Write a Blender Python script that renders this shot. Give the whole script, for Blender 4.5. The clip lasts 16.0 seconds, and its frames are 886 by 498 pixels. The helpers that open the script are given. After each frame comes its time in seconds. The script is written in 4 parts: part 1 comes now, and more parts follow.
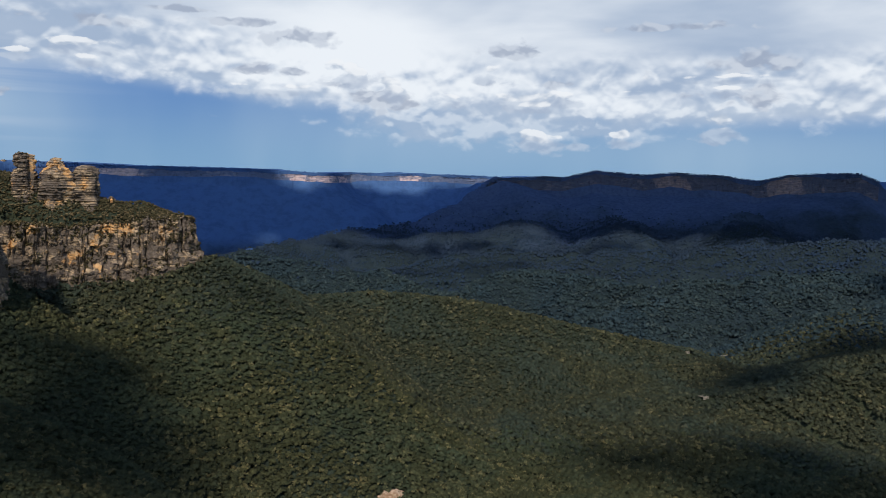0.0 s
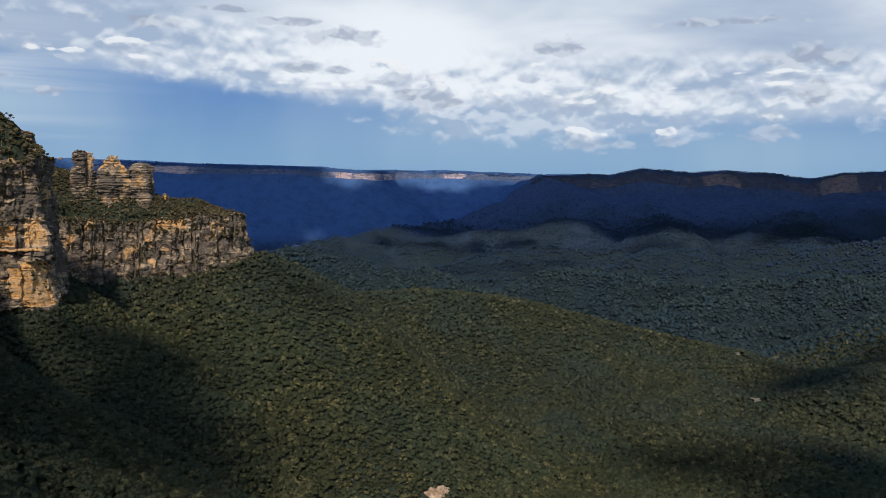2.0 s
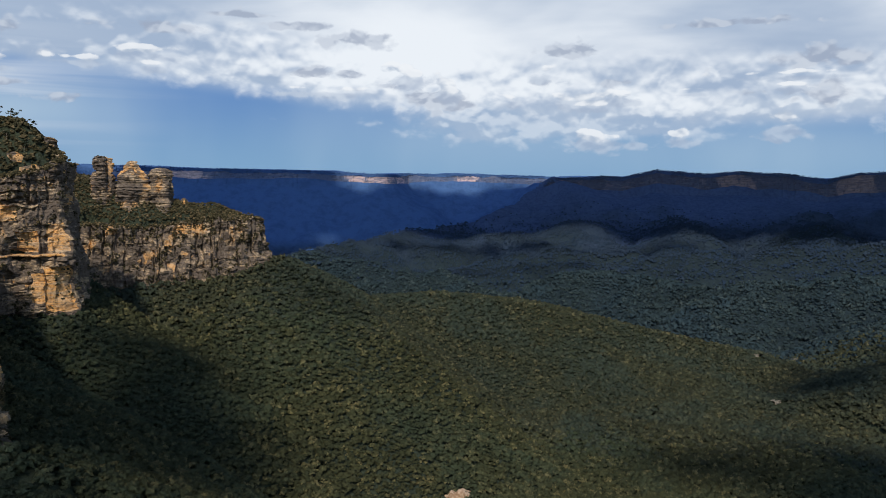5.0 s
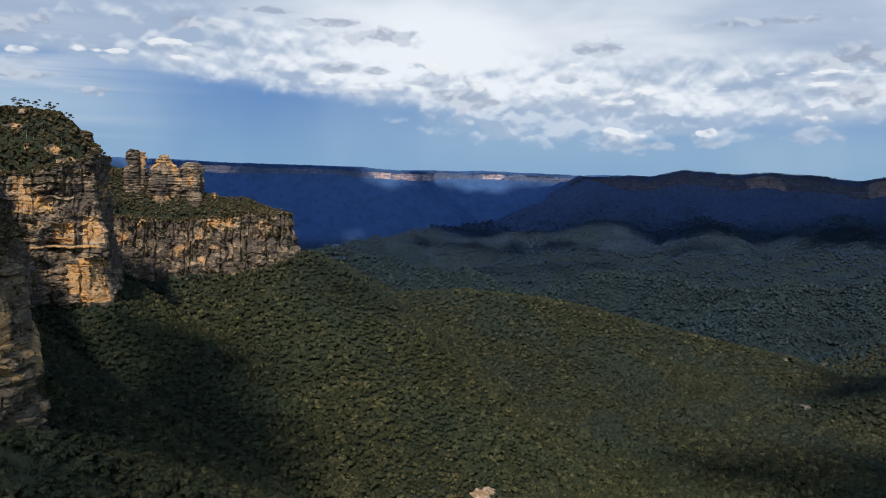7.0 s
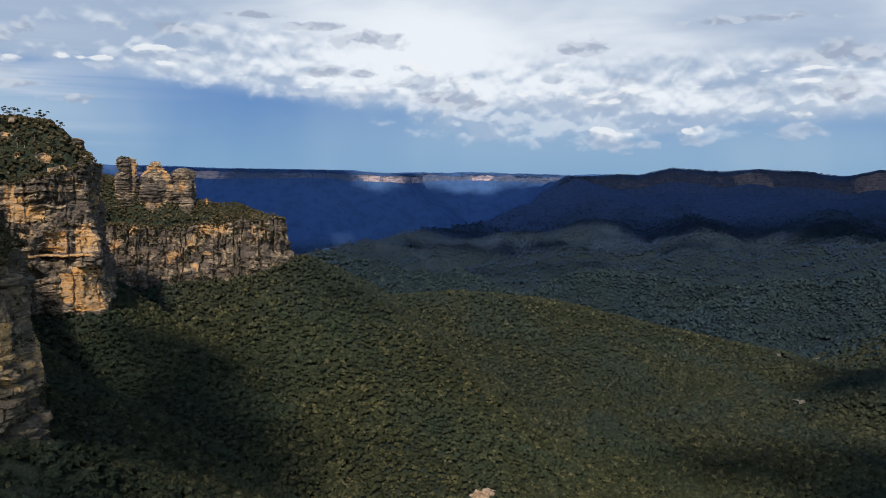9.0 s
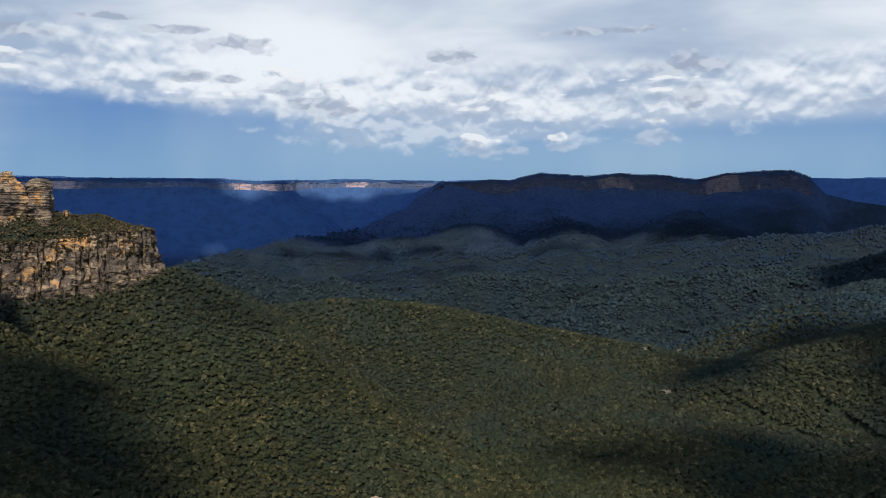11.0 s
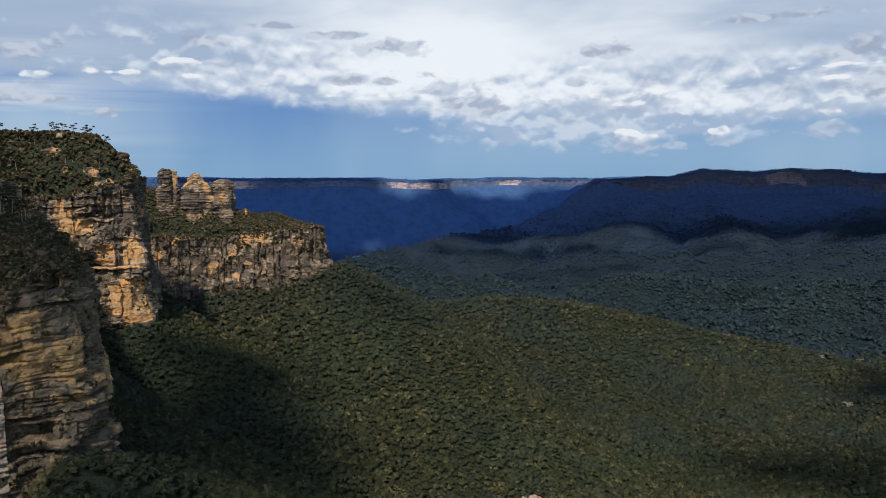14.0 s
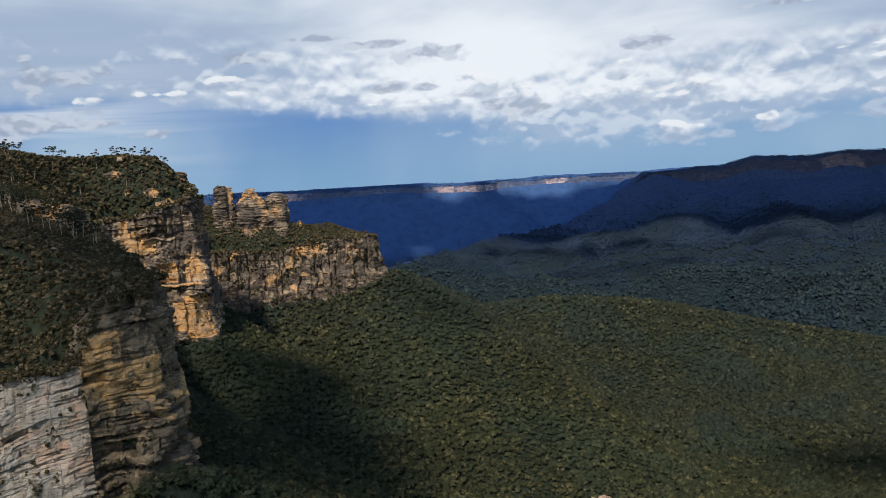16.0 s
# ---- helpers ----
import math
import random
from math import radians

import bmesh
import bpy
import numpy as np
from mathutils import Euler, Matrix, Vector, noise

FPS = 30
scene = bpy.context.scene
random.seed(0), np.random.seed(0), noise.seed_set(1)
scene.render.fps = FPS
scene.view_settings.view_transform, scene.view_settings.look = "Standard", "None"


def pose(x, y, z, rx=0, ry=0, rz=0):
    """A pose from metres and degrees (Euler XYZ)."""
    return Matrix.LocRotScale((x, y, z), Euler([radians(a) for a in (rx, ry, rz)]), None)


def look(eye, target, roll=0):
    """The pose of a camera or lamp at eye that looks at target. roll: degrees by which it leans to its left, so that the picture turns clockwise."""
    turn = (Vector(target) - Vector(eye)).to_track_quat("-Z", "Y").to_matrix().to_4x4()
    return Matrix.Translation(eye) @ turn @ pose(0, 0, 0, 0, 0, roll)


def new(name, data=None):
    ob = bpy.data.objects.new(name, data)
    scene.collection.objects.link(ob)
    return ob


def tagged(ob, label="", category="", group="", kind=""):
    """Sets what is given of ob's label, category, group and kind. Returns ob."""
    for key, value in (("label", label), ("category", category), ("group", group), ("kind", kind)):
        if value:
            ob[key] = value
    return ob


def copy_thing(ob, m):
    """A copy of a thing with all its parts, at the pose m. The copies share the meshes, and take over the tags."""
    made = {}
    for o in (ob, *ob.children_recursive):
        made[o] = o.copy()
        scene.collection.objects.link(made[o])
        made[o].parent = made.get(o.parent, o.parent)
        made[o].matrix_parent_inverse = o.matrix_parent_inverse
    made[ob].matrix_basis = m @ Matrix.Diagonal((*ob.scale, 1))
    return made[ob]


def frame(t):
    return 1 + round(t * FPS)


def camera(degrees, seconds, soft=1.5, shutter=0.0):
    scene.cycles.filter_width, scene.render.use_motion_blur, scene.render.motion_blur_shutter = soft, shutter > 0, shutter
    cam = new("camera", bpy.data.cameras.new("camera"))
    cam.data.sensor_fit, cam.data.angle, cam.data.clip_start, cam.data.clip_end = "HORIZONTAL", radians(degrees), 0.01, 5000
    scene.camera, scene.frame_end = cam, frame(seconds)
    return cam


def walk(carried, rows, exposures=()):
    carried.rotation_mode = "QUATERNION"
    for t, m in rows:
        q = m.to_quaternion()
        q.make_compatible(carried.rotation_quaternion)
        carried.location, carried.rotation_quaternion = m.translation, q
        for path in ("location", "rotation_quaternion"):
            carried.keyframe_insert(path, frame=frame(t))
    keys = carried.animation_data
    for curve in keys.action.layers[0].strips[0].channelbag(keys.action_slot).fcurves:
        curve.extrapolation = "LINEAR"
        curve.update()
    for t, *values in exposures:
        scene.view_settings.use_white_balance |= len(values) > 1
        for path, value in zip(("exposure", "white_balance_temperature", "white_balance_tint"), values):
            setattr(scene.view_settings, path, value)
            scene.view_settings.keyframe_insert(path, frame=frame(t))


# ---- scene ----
cam = camera(59.94, 16.0, soft=0.7)
PATH = [
    (0.0, pose(0.00, 0.00, 0.00, 84.33, -0.71, -0.00)),
    (0.5, pose(-1.12, -0.16, -0.09, 84.47, -0.85, 0.73)),
    (1.0, pose(-2.27, -0.31, -0.17, 84.51, -1.36, 0.76)),
    (1.5, pose(-3.45, -0.46, -0.25, 84.46, -1.00, 1.33)),
    (2.0, pose(-4.66, -0.61, -0.32, 84.12, -0.71, 3.24)),
    (2.5, pose(-5.90, -0.74, -0.38, 84.22, -0.28, 3.06)),
    (3.0, pose(-7.17, -0.87, -0.43, 84.29, -0.01, 3.24)),
    (3.5, pose(-8.48, -1.00, -0.47, 84.31, 0.05, 2.97)),
    (4.0, pose(-9.81, -1.12, -0.51, 84.45, -0.08, 3.65)),
    (5.2, pose(-13.23, -1.37, -0.54, 84.30, -0.30, 4.10)),
    (6.5, pose(-16.94, -1.64, -0.58, 84.08, -0.63, 4.37)),
    (7.0, pose(-18.45, -1.72, -0.57, 84.13, -1.03, 5.93)),
    (7.5, pose(-20.00, -1.81, -0.55, 84.12, -0.68, 5.73)),
    (8.0, pose(-21.58, -1.88, -0.53, 84.01, -0.00, 5.16)),
    (8.5, pose(-23.18, -1.95, -0.50, 84.21, -0.20, 5.27)),
    (9.0, pose(-24.82, -2.01, -0.46, 84.27, -0.07, 5.04)),
    (9.5, pose(-26.49, -2.07, -0.41, 84.19, -1.01, 0.40)),
    (9.7, pose(-27.17, -2.10, -0.39, 84.26, 0.36, -2.58)),
    (10.2, pose(-28.93, -2.14, -0.32, 84.45, 0.60, -4.60)),
    (11.2, pose(-32.45, -2.22, -0.18, 84.75, 0.50, -4.10)),
    (11.8, pose(-34.56, -2.27, -0.09, 84.78, 0.54, -0.81)),
    (12.0, pose(-35.30, -2.28, -0.06, 84.63, 0.90, 1.63)),
    (12.5, pose(-37.15, -2.31, 0.04, 84.53, 1.76, 5.10)),
    (13.0, pose(-39.03, -2.33, 0.14, 84.64, 2.01, 6.05)),
    (13.5, pose(-40.95, -2.34, 0.25, 84.43, 1.50, 6.44)),
    (14.0, pose(-42.89, -2.35, 0.36, 84.70, 1.10, 6.85)),
    (14.5, pose(-44.86, -2.35, 0.49, 84.75, 1.15, 7.04)),
    (15.0, pose(-46.87, -2.35, 0.62, 84.37, 1.80, 7.22)),
    (15.5, pose(-48.90, -2.34, 0.76, 84.43, 1.28, 7.29)),
    (16.0, pose(-50.97, -2.32, 0.91, 85.08, 4.28, 10.16)),
]
walk(cam, PATH)

# ---- world, sun, exposure ----
SUN_FROM = Vector((-0.03, -1.0, 0)).normalized()
SUN_UP = radians(49)


class Nodes:
    """Short way to wire a node tree."""

    def __init__(self, tree):
        self.tree = tree
        tree.nodes.clear()

    def add(self, kind, *inputs):
        n = self.tree.nodes.new(kind)
        for i, v in enumerate(inputs):
            self.put(n, i, v)
        return n

    def put(self, n, key, v):
        if v is None:
            return
        if isinstance(v, bpy.types.NodeSocket):
            self.tree.links.new(v, n.inputs[key])
        else:
            n.inputs[key].default_value = v

    def math(self, op, a, b=None, c=None, clamp=False):
        n = self.add("ShaderNodeMath", a, b, c)
        n.operation, n.use_clamp = op, clamp
        return n.outputs[0]

    def ramp(self, v, lo, hi, a=0.0, b=1.0, smooth=True):
        n = self.add("ShaderNodeMapRange", v, lo, hi, a, b)
        n.interpolation_type = "SMOOTHSTEP" if smooth else "LINEAR"
        return n.outputs[0]

    def mix(self, f, a, b, blend="MIX"):
        n = self.add("ShaderNodeMix")
        n.data_type, n.blend_type = "RGBA", blend
        self.put(n, 0, f)
        self.put(n, 6, a if isinstance(a, bpy.types.NodeSocket) else (*a, 1))
        self.put(n, 7, b if isinstance(b, bpy.types.NodeSocket) else (*b, 1))
        return n.outputs[2]

    def noise(self, vec, scale, detail=3.0, rough=0.55, warp=0.0):
        n = self.add("ShaderNodeTexNoise")
        self.put(n, "Vector", vec)
        self.put(n, "Scale", scale)
        self.put(n, "Detail", detail)
        self.put(n, "Roughness", rough)
        self.put(n, "Distortion", warp)
        return n.outputs[0]

    def stretch(self, vec, sx, sy, sz, off=(0, 0, 0)):
        n = self.add("ShaderNodeMapping", vec)
        n.inputs["Scale"].default_value = (sx, sy, sz)
        n.inputs["Location"].default_value = off
        return n.outputs[0]


def build_sky():
    world = bpy.data.worlds.new("sky")
    scene.world = world
    world.use_nodes = True
    n = Nodes(world.node_tree)
    blue = n.add("ShaderNodeTexSky")
    blue.sky_type, blue.sun_disc, blue.sun_elevation = "NISHITA", False, SUN_UP
    blue.sun_rotation = math.atan2(SUN_FROM.x, SUN_FROM.y)
    blue.air_density, blue.dust_density, blue.ozone_density = 1.2, 1.0, 2.0
    clear = n.mix(1.0, blue.outputs[0], (0.148, 0.155, 0.168), "MULTIPLY")
    way = n.add("ShaderNodeTexCoord").outputs["Generated"]
    sep = n.add("ShaderNodeSeparateXYZ", way).outputs
    az = n.math("ARCTAN2", sep[0], sep[1])
    el = n.math("ARCSINE", sep[2])
    flat = n.add("ShaderNodeCombineXYZ", az, el, 0.0).outputs[0]
    def field(sx, sy, ox, oy, rise=0.0, detail=6, rough=0.58, warp=0.35):
        up = n.add("ShaderNodeCombineXYZ", az, n.math("ADD", el, rise), 0.0).outputs[0]
        return n.noise(n.stretch(up, sx, sy, 1, (ox, oy, 0)), 1.0, detail, rough, warp)

    def spot(a0, e0, wa, we):
        """A soft oval in the sky round azimuth a0 and height e0."""
        da = n.math("MULTIPLY", n.math("SUBTRACT", az, a0), 1 / wa)
        de = n.math("MULTIPLY", n.math("SUBTRACT", el, e0), 1 / we)
        r = n.math("ADD", n.math("MULTIPLY", da, da), n.math("MULTIPLY", de, de))
        return n.math("POWER", 2.718, n.math("MULTIPLY", r, -1.0))

    def heap(spots, bend):
        """Where a group of ovals stands, its outline frayed by bend."""
        best = None
        for a0, e0, wa, we in spots:
            da = n.math("MULTIPLY", n.math("SUBTRACT", az, a0), 0.8 / wa)
            de = n.math("MULTIPLY", n.math("SUBTRACT", el, e0), 0.8 / we)
            r = n.math("ADD", n.math("MULTIPLY", da, da), n.math("MULTIPLY", de, de))
            v = n.math("DIVIDE", 1.0, n.math("ADD", 1.0, r))
            best = v if best is None else n.math("MAXIMUM", best, v)
        return n.math("ADD", best, bend)

    def billow(scale, squeeze, rise, ox):
        """Round lumps, as of cauliflower heads."""
        up = n.add("ShaderNodeCombineXYZ", az, n.math("MULTIPLY", n.math("ADD", el, rise), squeeze), ox).outputs[0]
        warp = n.add("ShaderNodeTexNoise")
        n.put(warp, "Vector", up)
        n.put(warp, "Scale", scale * 0.9)
        n.put(warp, "Detail", 3.0)
        bent = n.add("ShaderNodeVectorMath", warp.outputs["Color"], (0.9 / scale, 0.9 / scale, 0.0))
        bent.operation = "MULTIPLY"
        moved = n.add("ShaderNodeVectorMath", up, bent.outputs[0])
        v = n.add("ShaderNodeTexVoronoi")
        v.feature = "SMOOTH_F1"
        n.put(v, "Vector", moved.outputs[0])
        n.put(v, "Scale", scale)
        n.put(v, "Detail", 2.0)
        n.put(v, "Smoothness", 0.35)
        return n.math("SUBTRACT", 0.5, v.outputs["Distance"])

    puff = field(10, 17, 2.3, 1.7)
    lump, lump_up = billow(26, 1.5, 0.0, 1.3), billow(26, 1.5, 0.007, 1.3)
    fine = field(60, 100, 5.3, 0.7, 0.0, 5, 0.62, 0.5)
    big = field(2.4, 8.0, 0.3, 0.1, 0.0, 4, 0.55, 0.3)
    wisp = field(3.6, 15.0, 4.1, 0.4, 0.0, 5, 0.5, 0.5)
    rag = n.math("ADD", n.math("MULTIPLY", lump, 0.75), n.math("MULTIPLY", n.math("SUBTRACT", fine, 0.5), 0.4))
    rag = n.math("ADD", rag, n.math("MULTIPLY", n.math("SUBTRACT", puff, 0.5), 1.5))
    relief = n.math("ADD", n.math("MULTIPLY", n.math("SUBTRACT", lump, lump_up), 2.2), n.math("MULTIPLY", n.math("SUBTRACT", fine, 0.5), 0.25))
    bulk = n.math("MULTIPLY", n.math("SUBTRACT", billow(12, 1.7, 0.0, 3.1), billow(12, 1.7, 0.016, 3.1)), 1.7)
    # rain-filled air under the deck, paler towards the horizon
    rain = n.mix(n.ramp(el, 0.0, 0.11), (0.205, 0.37, 0.58), (0.13, 0.265, 0.54))
    veil = n.noise(n.stretch(flat, 5, 2.4, 1), 1.0, 3, 0.5)
    pale = n.math("ADD", n.math("MULTIPLY", spot(0.02, 0.05, 0.2, 0.05), 0.4), n.math("MULTIPLY", n.ramp(veil, 0.42, 0.75), 0.25))
    pale = n.math("ADD", pale, n.math("MULTIPLY", spot(0.4, 0.03, 0.2, 0.04), 0.3))
    pale = n.math("ADD", pale, n.math("MULTIPLY", spot(-0.6, 0.07, 0.11, 0.035), 0.75))
    rain = n.mix(pale, rain, (0.42, 0.56, 0.70))
    # the high deck: pale sheets with grey streaks, its lower edge falling from the left to the right
    edge = n.math("ADD", n.ramp(az, -0.52, -0.2, 0.122, 0.084, False), n.ramp(az, -0.2, 0.1, 0.0, -0.022))
    lift = n.math("SUBTRACT", el, edge)
    sheet = n.ramp(n.math("ADD", lift, n.math("MULTIPLY", rag, 0.026)), -0.012, 0.014)
    tone = n.math("ADD", n.math("MULTIPLY", big, 0.9), n.math("MULTIPLY", wisp, 0.55))
    tone = n.math("ADD", tone, n.math("MULTIPLY", spot(-0.1, 0.145, 0.17, 0.05), 0.34))
    tone = n.math("SUBTRACT", tone, n.math("MULTIPLY", spot(-0.66, 0.16, 0.2, 0.07), 0.42))
    belt = n.math("MULTIPLY", n.ramp(lift, -0.012, 0.012), n.ramp(lift, 0.1, 0.05))
    heaped = n.math("ADD", n.math("MULTIPLY", bulk, 0.3), n.math("MULTIPLY", relief, 0.22))
    tone = n.math("ADD", tone, n.math("MULTIPLY", belt, heaped))
    high = n.mix(n.ramp(tone, 0.38, 1.02), (0.36, 0.46, 0.62), (0.83, 0.88, 0.94))
    # thin grey-blue curtain under the deck's middle
    curtain = n.math("MULTIPLY", n.ramp(lift, -0.012, 0.02), 0.9)
    front = n.mix(curtain, rain, n.mix(n.ramp(wisp, 0.3, 0.7), (0.36, 0.47, 0.63), (0.47, 0.56, 0.69)))
    front = n.mix(sheet, front, high)
    low = n.ramp(heap([(0.06, 0.066, 0.16, 0.02), (0.0, 0.05, 0.05, 0.014), (0.17, 0.056, 0.11, 0.017), (0.33, 0.076, 0.08, 0.02), (0.44, 0.08, 0.06, 0.014)], n.math("MULTIPLY", rag, 0.5)), 0.3, 0.7)
    front = n.mix(n.math("MULTIPLY", low, 0.66), front, n.mix(n.ramp(n.math("ADD", relief, bulk), -0.45, 0.6), (0.40, 0.50, 0.65), (0.68, 0.75, 0.84)))
    # flat layers over the western end
    layers = n.math("MULTIPLY", spot(-0.64, 0.10, 0.13, 0.06), n.ramp(field(2.2, 44.0, 1.1, 2.4, 0.0, 4, 0.5, 0.4), 0.42, 0.62))
    front = n.mix(n.math("MULTIPLY", layers, 0.95), front, (0.58, 0.66, 0.77))
    # grey clouds in front of the deck
    grey_spots = [(-0.252, 0.18, 0.048, 0.0055), (-0.181, 0.166, 0.052, 0.011), (-0.245, 0.124, 0.031, 0.009), (-0.188, 0.123, 0.021, 0.0062), (-0.141, 0.11, 0.019, 0.0055),
                   (-0.421, 0.171, 0.076, 0.0097), (0.09, 0.152, 0.041, 0.0083), (0.371, 0.133, 0.066, 0.0138), (0.312, 0.097, 0.045, 0.0076), (0.393, 0.098, 0.038, 0.0152),
                   (-0.05, 0.087, 0.031, 0.0062), (-0.079, 0.095, 0.041, 0.0097), (-0.535, 0.085, 0.041, 0.009), (-0.593, 0.099, 0.062, 0.0055), (0.056, 0.115, 0.028, 0.0083),
                   (0.153, 0.113, 0.031, 0.0062), (-0.629, 0.151, 0.069, 0.0172), (0.267, 0.178, 0.083, 0.0055), (-0.321, 0.19, 0.041, 0.0041), (-0.678, 0.099, 0.048, 0.0138)]
    dark = n.ramp(heap(grey_spots, n.math("MULTIPLY", rag, 0.85)), 0.34, 0.62)
    greys = n.mix(n.ramp(relief, -0.35, 0.4), (0.34, 0.40, 0.52), (0.55, 0.61, 0.71))
    front = n.mix(n.math("MULTIPLY", dark, 0.78), front, greys)
    # white cumulus along the deck's lower edge: bright heads, grey feet
    white_spots = [(-0.428, 0.145, 0.052, 0.0055), (-0.597, 0.125, 0.025, 0.0076), (-0.425, 0.129, 0.015, 0.0048),
                   (-0.255, 0.106, 0.031, 0.0041), (-0.198, 0.105, 0.028, 0.0048), (-0.127, 0.13, 0.034, 0.0097), (-0.066, 0.112, 0.015, 0.009), (0.059, 0.132, 0.028, 0.009),
                   (0.092, 0.097, 0.043, 0.0076), (0.011, 0.097, 0.028, 0.0076), (0.117, 0.088, 0.023, 0.0048), (0.157, 0.099, 0.028, 0.0062), (0.233, 0.103, 0.025, 0.0034),
                   (0.34, 0.066, 0.034, 0.011), (0.338, 0.106, 0.038, 0.0034), (0.355, 0.119, 0.062, 0.0034), (0.17, 0.048, 0.041, 0.0076), (0.115, 0.05, 0.017, 0.0069),
                   (0.218, 0.05, 0.019, 0.0069), (-0.501, 0.131, 0.028, 0.0034)]
    feet = n.ramp(heap([(a, e - 1.2 * we - 0.003, 1.15 * wa, 1.2 * we) for a, e, wa, we in white_spots], n.math("MULTIPLY", rag, 0.8)), 0.34, 0.62)
    front = n.mix(n.math("MULTIPLY", feet, 0.62), front, n.mix(n.ramp(relief, -0.4, 0.45), (0.38, 0.46, 0.60), (0.52, 0.60, 0.72)))
    body = heap(white_spots, n.math("MULTIPLY", rag, 0.95))
    above = heap([(a, e - 0.005, wa, we) for a, e, wa, we in white_spots], n.math("MULTIPLY", rag, 0.95))
    white = n.ramp(body, 0.40, 0.60)
    lit = n.math("ADD", n.math("MULTIPLY", n.math("SUBTRACT", body, above), 0.9), n.math("ADD", n.math("MULTIPLY", relief, 0.9), n.math("MULTIPLY", bulk, 0.3)))
    heaps = n.mix(n.ramp(lit, -0.42, 0.5), (0.46, 0.54, 0.66), (0.86, 0.89, 0.93))
    front = n.mix(n.math("MULTIPLY", white, 0.8), front, heaps)
    # the cloud bank stands in the south-east; the sky behind and overhead is clear
    bank = n.math("MULTIPLY", n.ramp(n.math("ABSOLUTE", az), 1.1, 0.8), n.ramp(el, 0.5, 0.3))
    seen = n.mix(bank, clear, front)
    out = n.add("ShaderNodeOutputWorld")
    n.put(out, 0, n.add("ShaderNodeBackground", seen, 1.0).outputs[0])


build_sky()
sun = new("sun", bpy.data.lights.new("sun", "SUN"))
sun.data.energy, sun.data.angle, sun.data.color = 4.5, radians(3.0), (1.0, 0.89, 0.74)
sun.matrix_world = look(SUN_FROM * 10 + Vector((0, 0, 10 * math.tan(SUN_UP))), (0, 0, 0))

# ---- materials ----
def material(name):
    m = bpy.data.materials.new(name)
    m.use_nodes = True
    n = Nodes(m.node_tree)
    return m, n


def finish(n, colour, rough, height=None, dist=1.0, strength=0.6, gloss=0.15):
    b = n.add("ShaderNodeBsdfPrincipled")
    n.put(b, "Base Color", colour)
    n.put(b, "Roughness", rough)
    n.put(b, "Specular IOR Level", gloss)
    if height is not None:
        bump = n.add("ShaderNodeBump")
        n.put(bump, "Height", height)
        n.put(bump, "Distance", dist)
        n.put(bump, "Strength", strength)
        n.put(b, "Normal", bump.outputs[0])
    out = n.add("ShaderNodeOutputMaterial")
    n.put(out, 0, b.outputs[0])


def sandstone(name, grey, tan, orange, size=1.0, chalk=0.0):
    """Weathered sandstone: grey crust, tan beds, orange where the mesh's 'fresh' attribute says that the crust has fallen."""
    m, n = material(name)
    at = n.add("ShaderNodeNewGeometry").outputs["Position"]
    fresh = n.add("ShaderNodeAttribute")
    fresh.attribute_name = "fresh"
    fresh = fresh.outputs["Fac"]
    patch = n.noise(n.stretch(at, 0.05, 0.05, 0.07), 1 / size, 6, 0.65, 0.6)
    lichen = n.noise(n.stretch(at, 0.22, 0.22, 0.3), 1 / size, 6, 0.7, 0.4)
    beds = n.noise(n.stretch(at, 0.06, 0.06, 0.3), 1 / size, 6, 0.65, 0.9)
    streak = n.noise(n.stretch(at, 0.3, 0.3, 0.035), 1 / size, 5, 0.65, 0.8)
    grain = n.noise(at, 0.9 / size, 7, 0.72)
    base = n.mix(n.ramp(beds, 0.38, 0.62), grey, tan)
    base = n.mix(n.ramp(patch, 0.40, 0.52), base, grey)
    warm = n.mix(n.ramp(beds, 0.3, 0.7), orange, tan)
    loose = n.math("ADD", fresh, n.math("MULTIPLY", n.math("SUBTRACT", lichen, 0.5), 0.9))
    base = n.mix(n.ramp(loose, 0.32, 0.62), base, warm)
    base = n.mix(n.math("MULTIPLY", n.ramp(lichen, 0.53, 0.66), 0.6), base, tuple(0.42 * v for v in grey))
    if chalk:
        tint = n.noise(at, 0.045, 4, 0.6)
        wash = n.math("MULTIPLY", n.ramp(streak, 0.68, 0.44), n.ramp(tint, 0.40, 0.56))
        base = n.mix(n.math("MULTIPLY", wash, chalk), base, (0.46, 0.44, 0.38))
    base = n.mix(n.math("MULTIPLY", n.ramp(streak, 0.56, 0.74), 0.5 - 0.3 * chalk), base, (0.05, 0.042, 0.036))
    base = n.mix(n.math("MULTIPLY", n.ramp(grain, 0.5, 0.72), 0.4), base, (0.05, 0.045, 0.038))
    seam = n.noise(n.stretch(at, 0.05, 0.05, 0.5), 1 / size, 5, 0.6, 1.2)
    base = n.mix(n.math("MULTIPLY", n.ramp(seam, 0.56, 0.66), 0.4), base, (0.04, 0.035, 0.03))
    rough = n.ramp(grain, 0.3, 0.7, 0.82, 0.97)
    h = n.math("ADD", n.math("MULTIPLY", beds, 0.8), n.math("ADD", grain, n.math("MULTIPLY", lichen, 0.6)))
    finish(n, base, rough, h, 1.3 * size, 0.9)
    return m


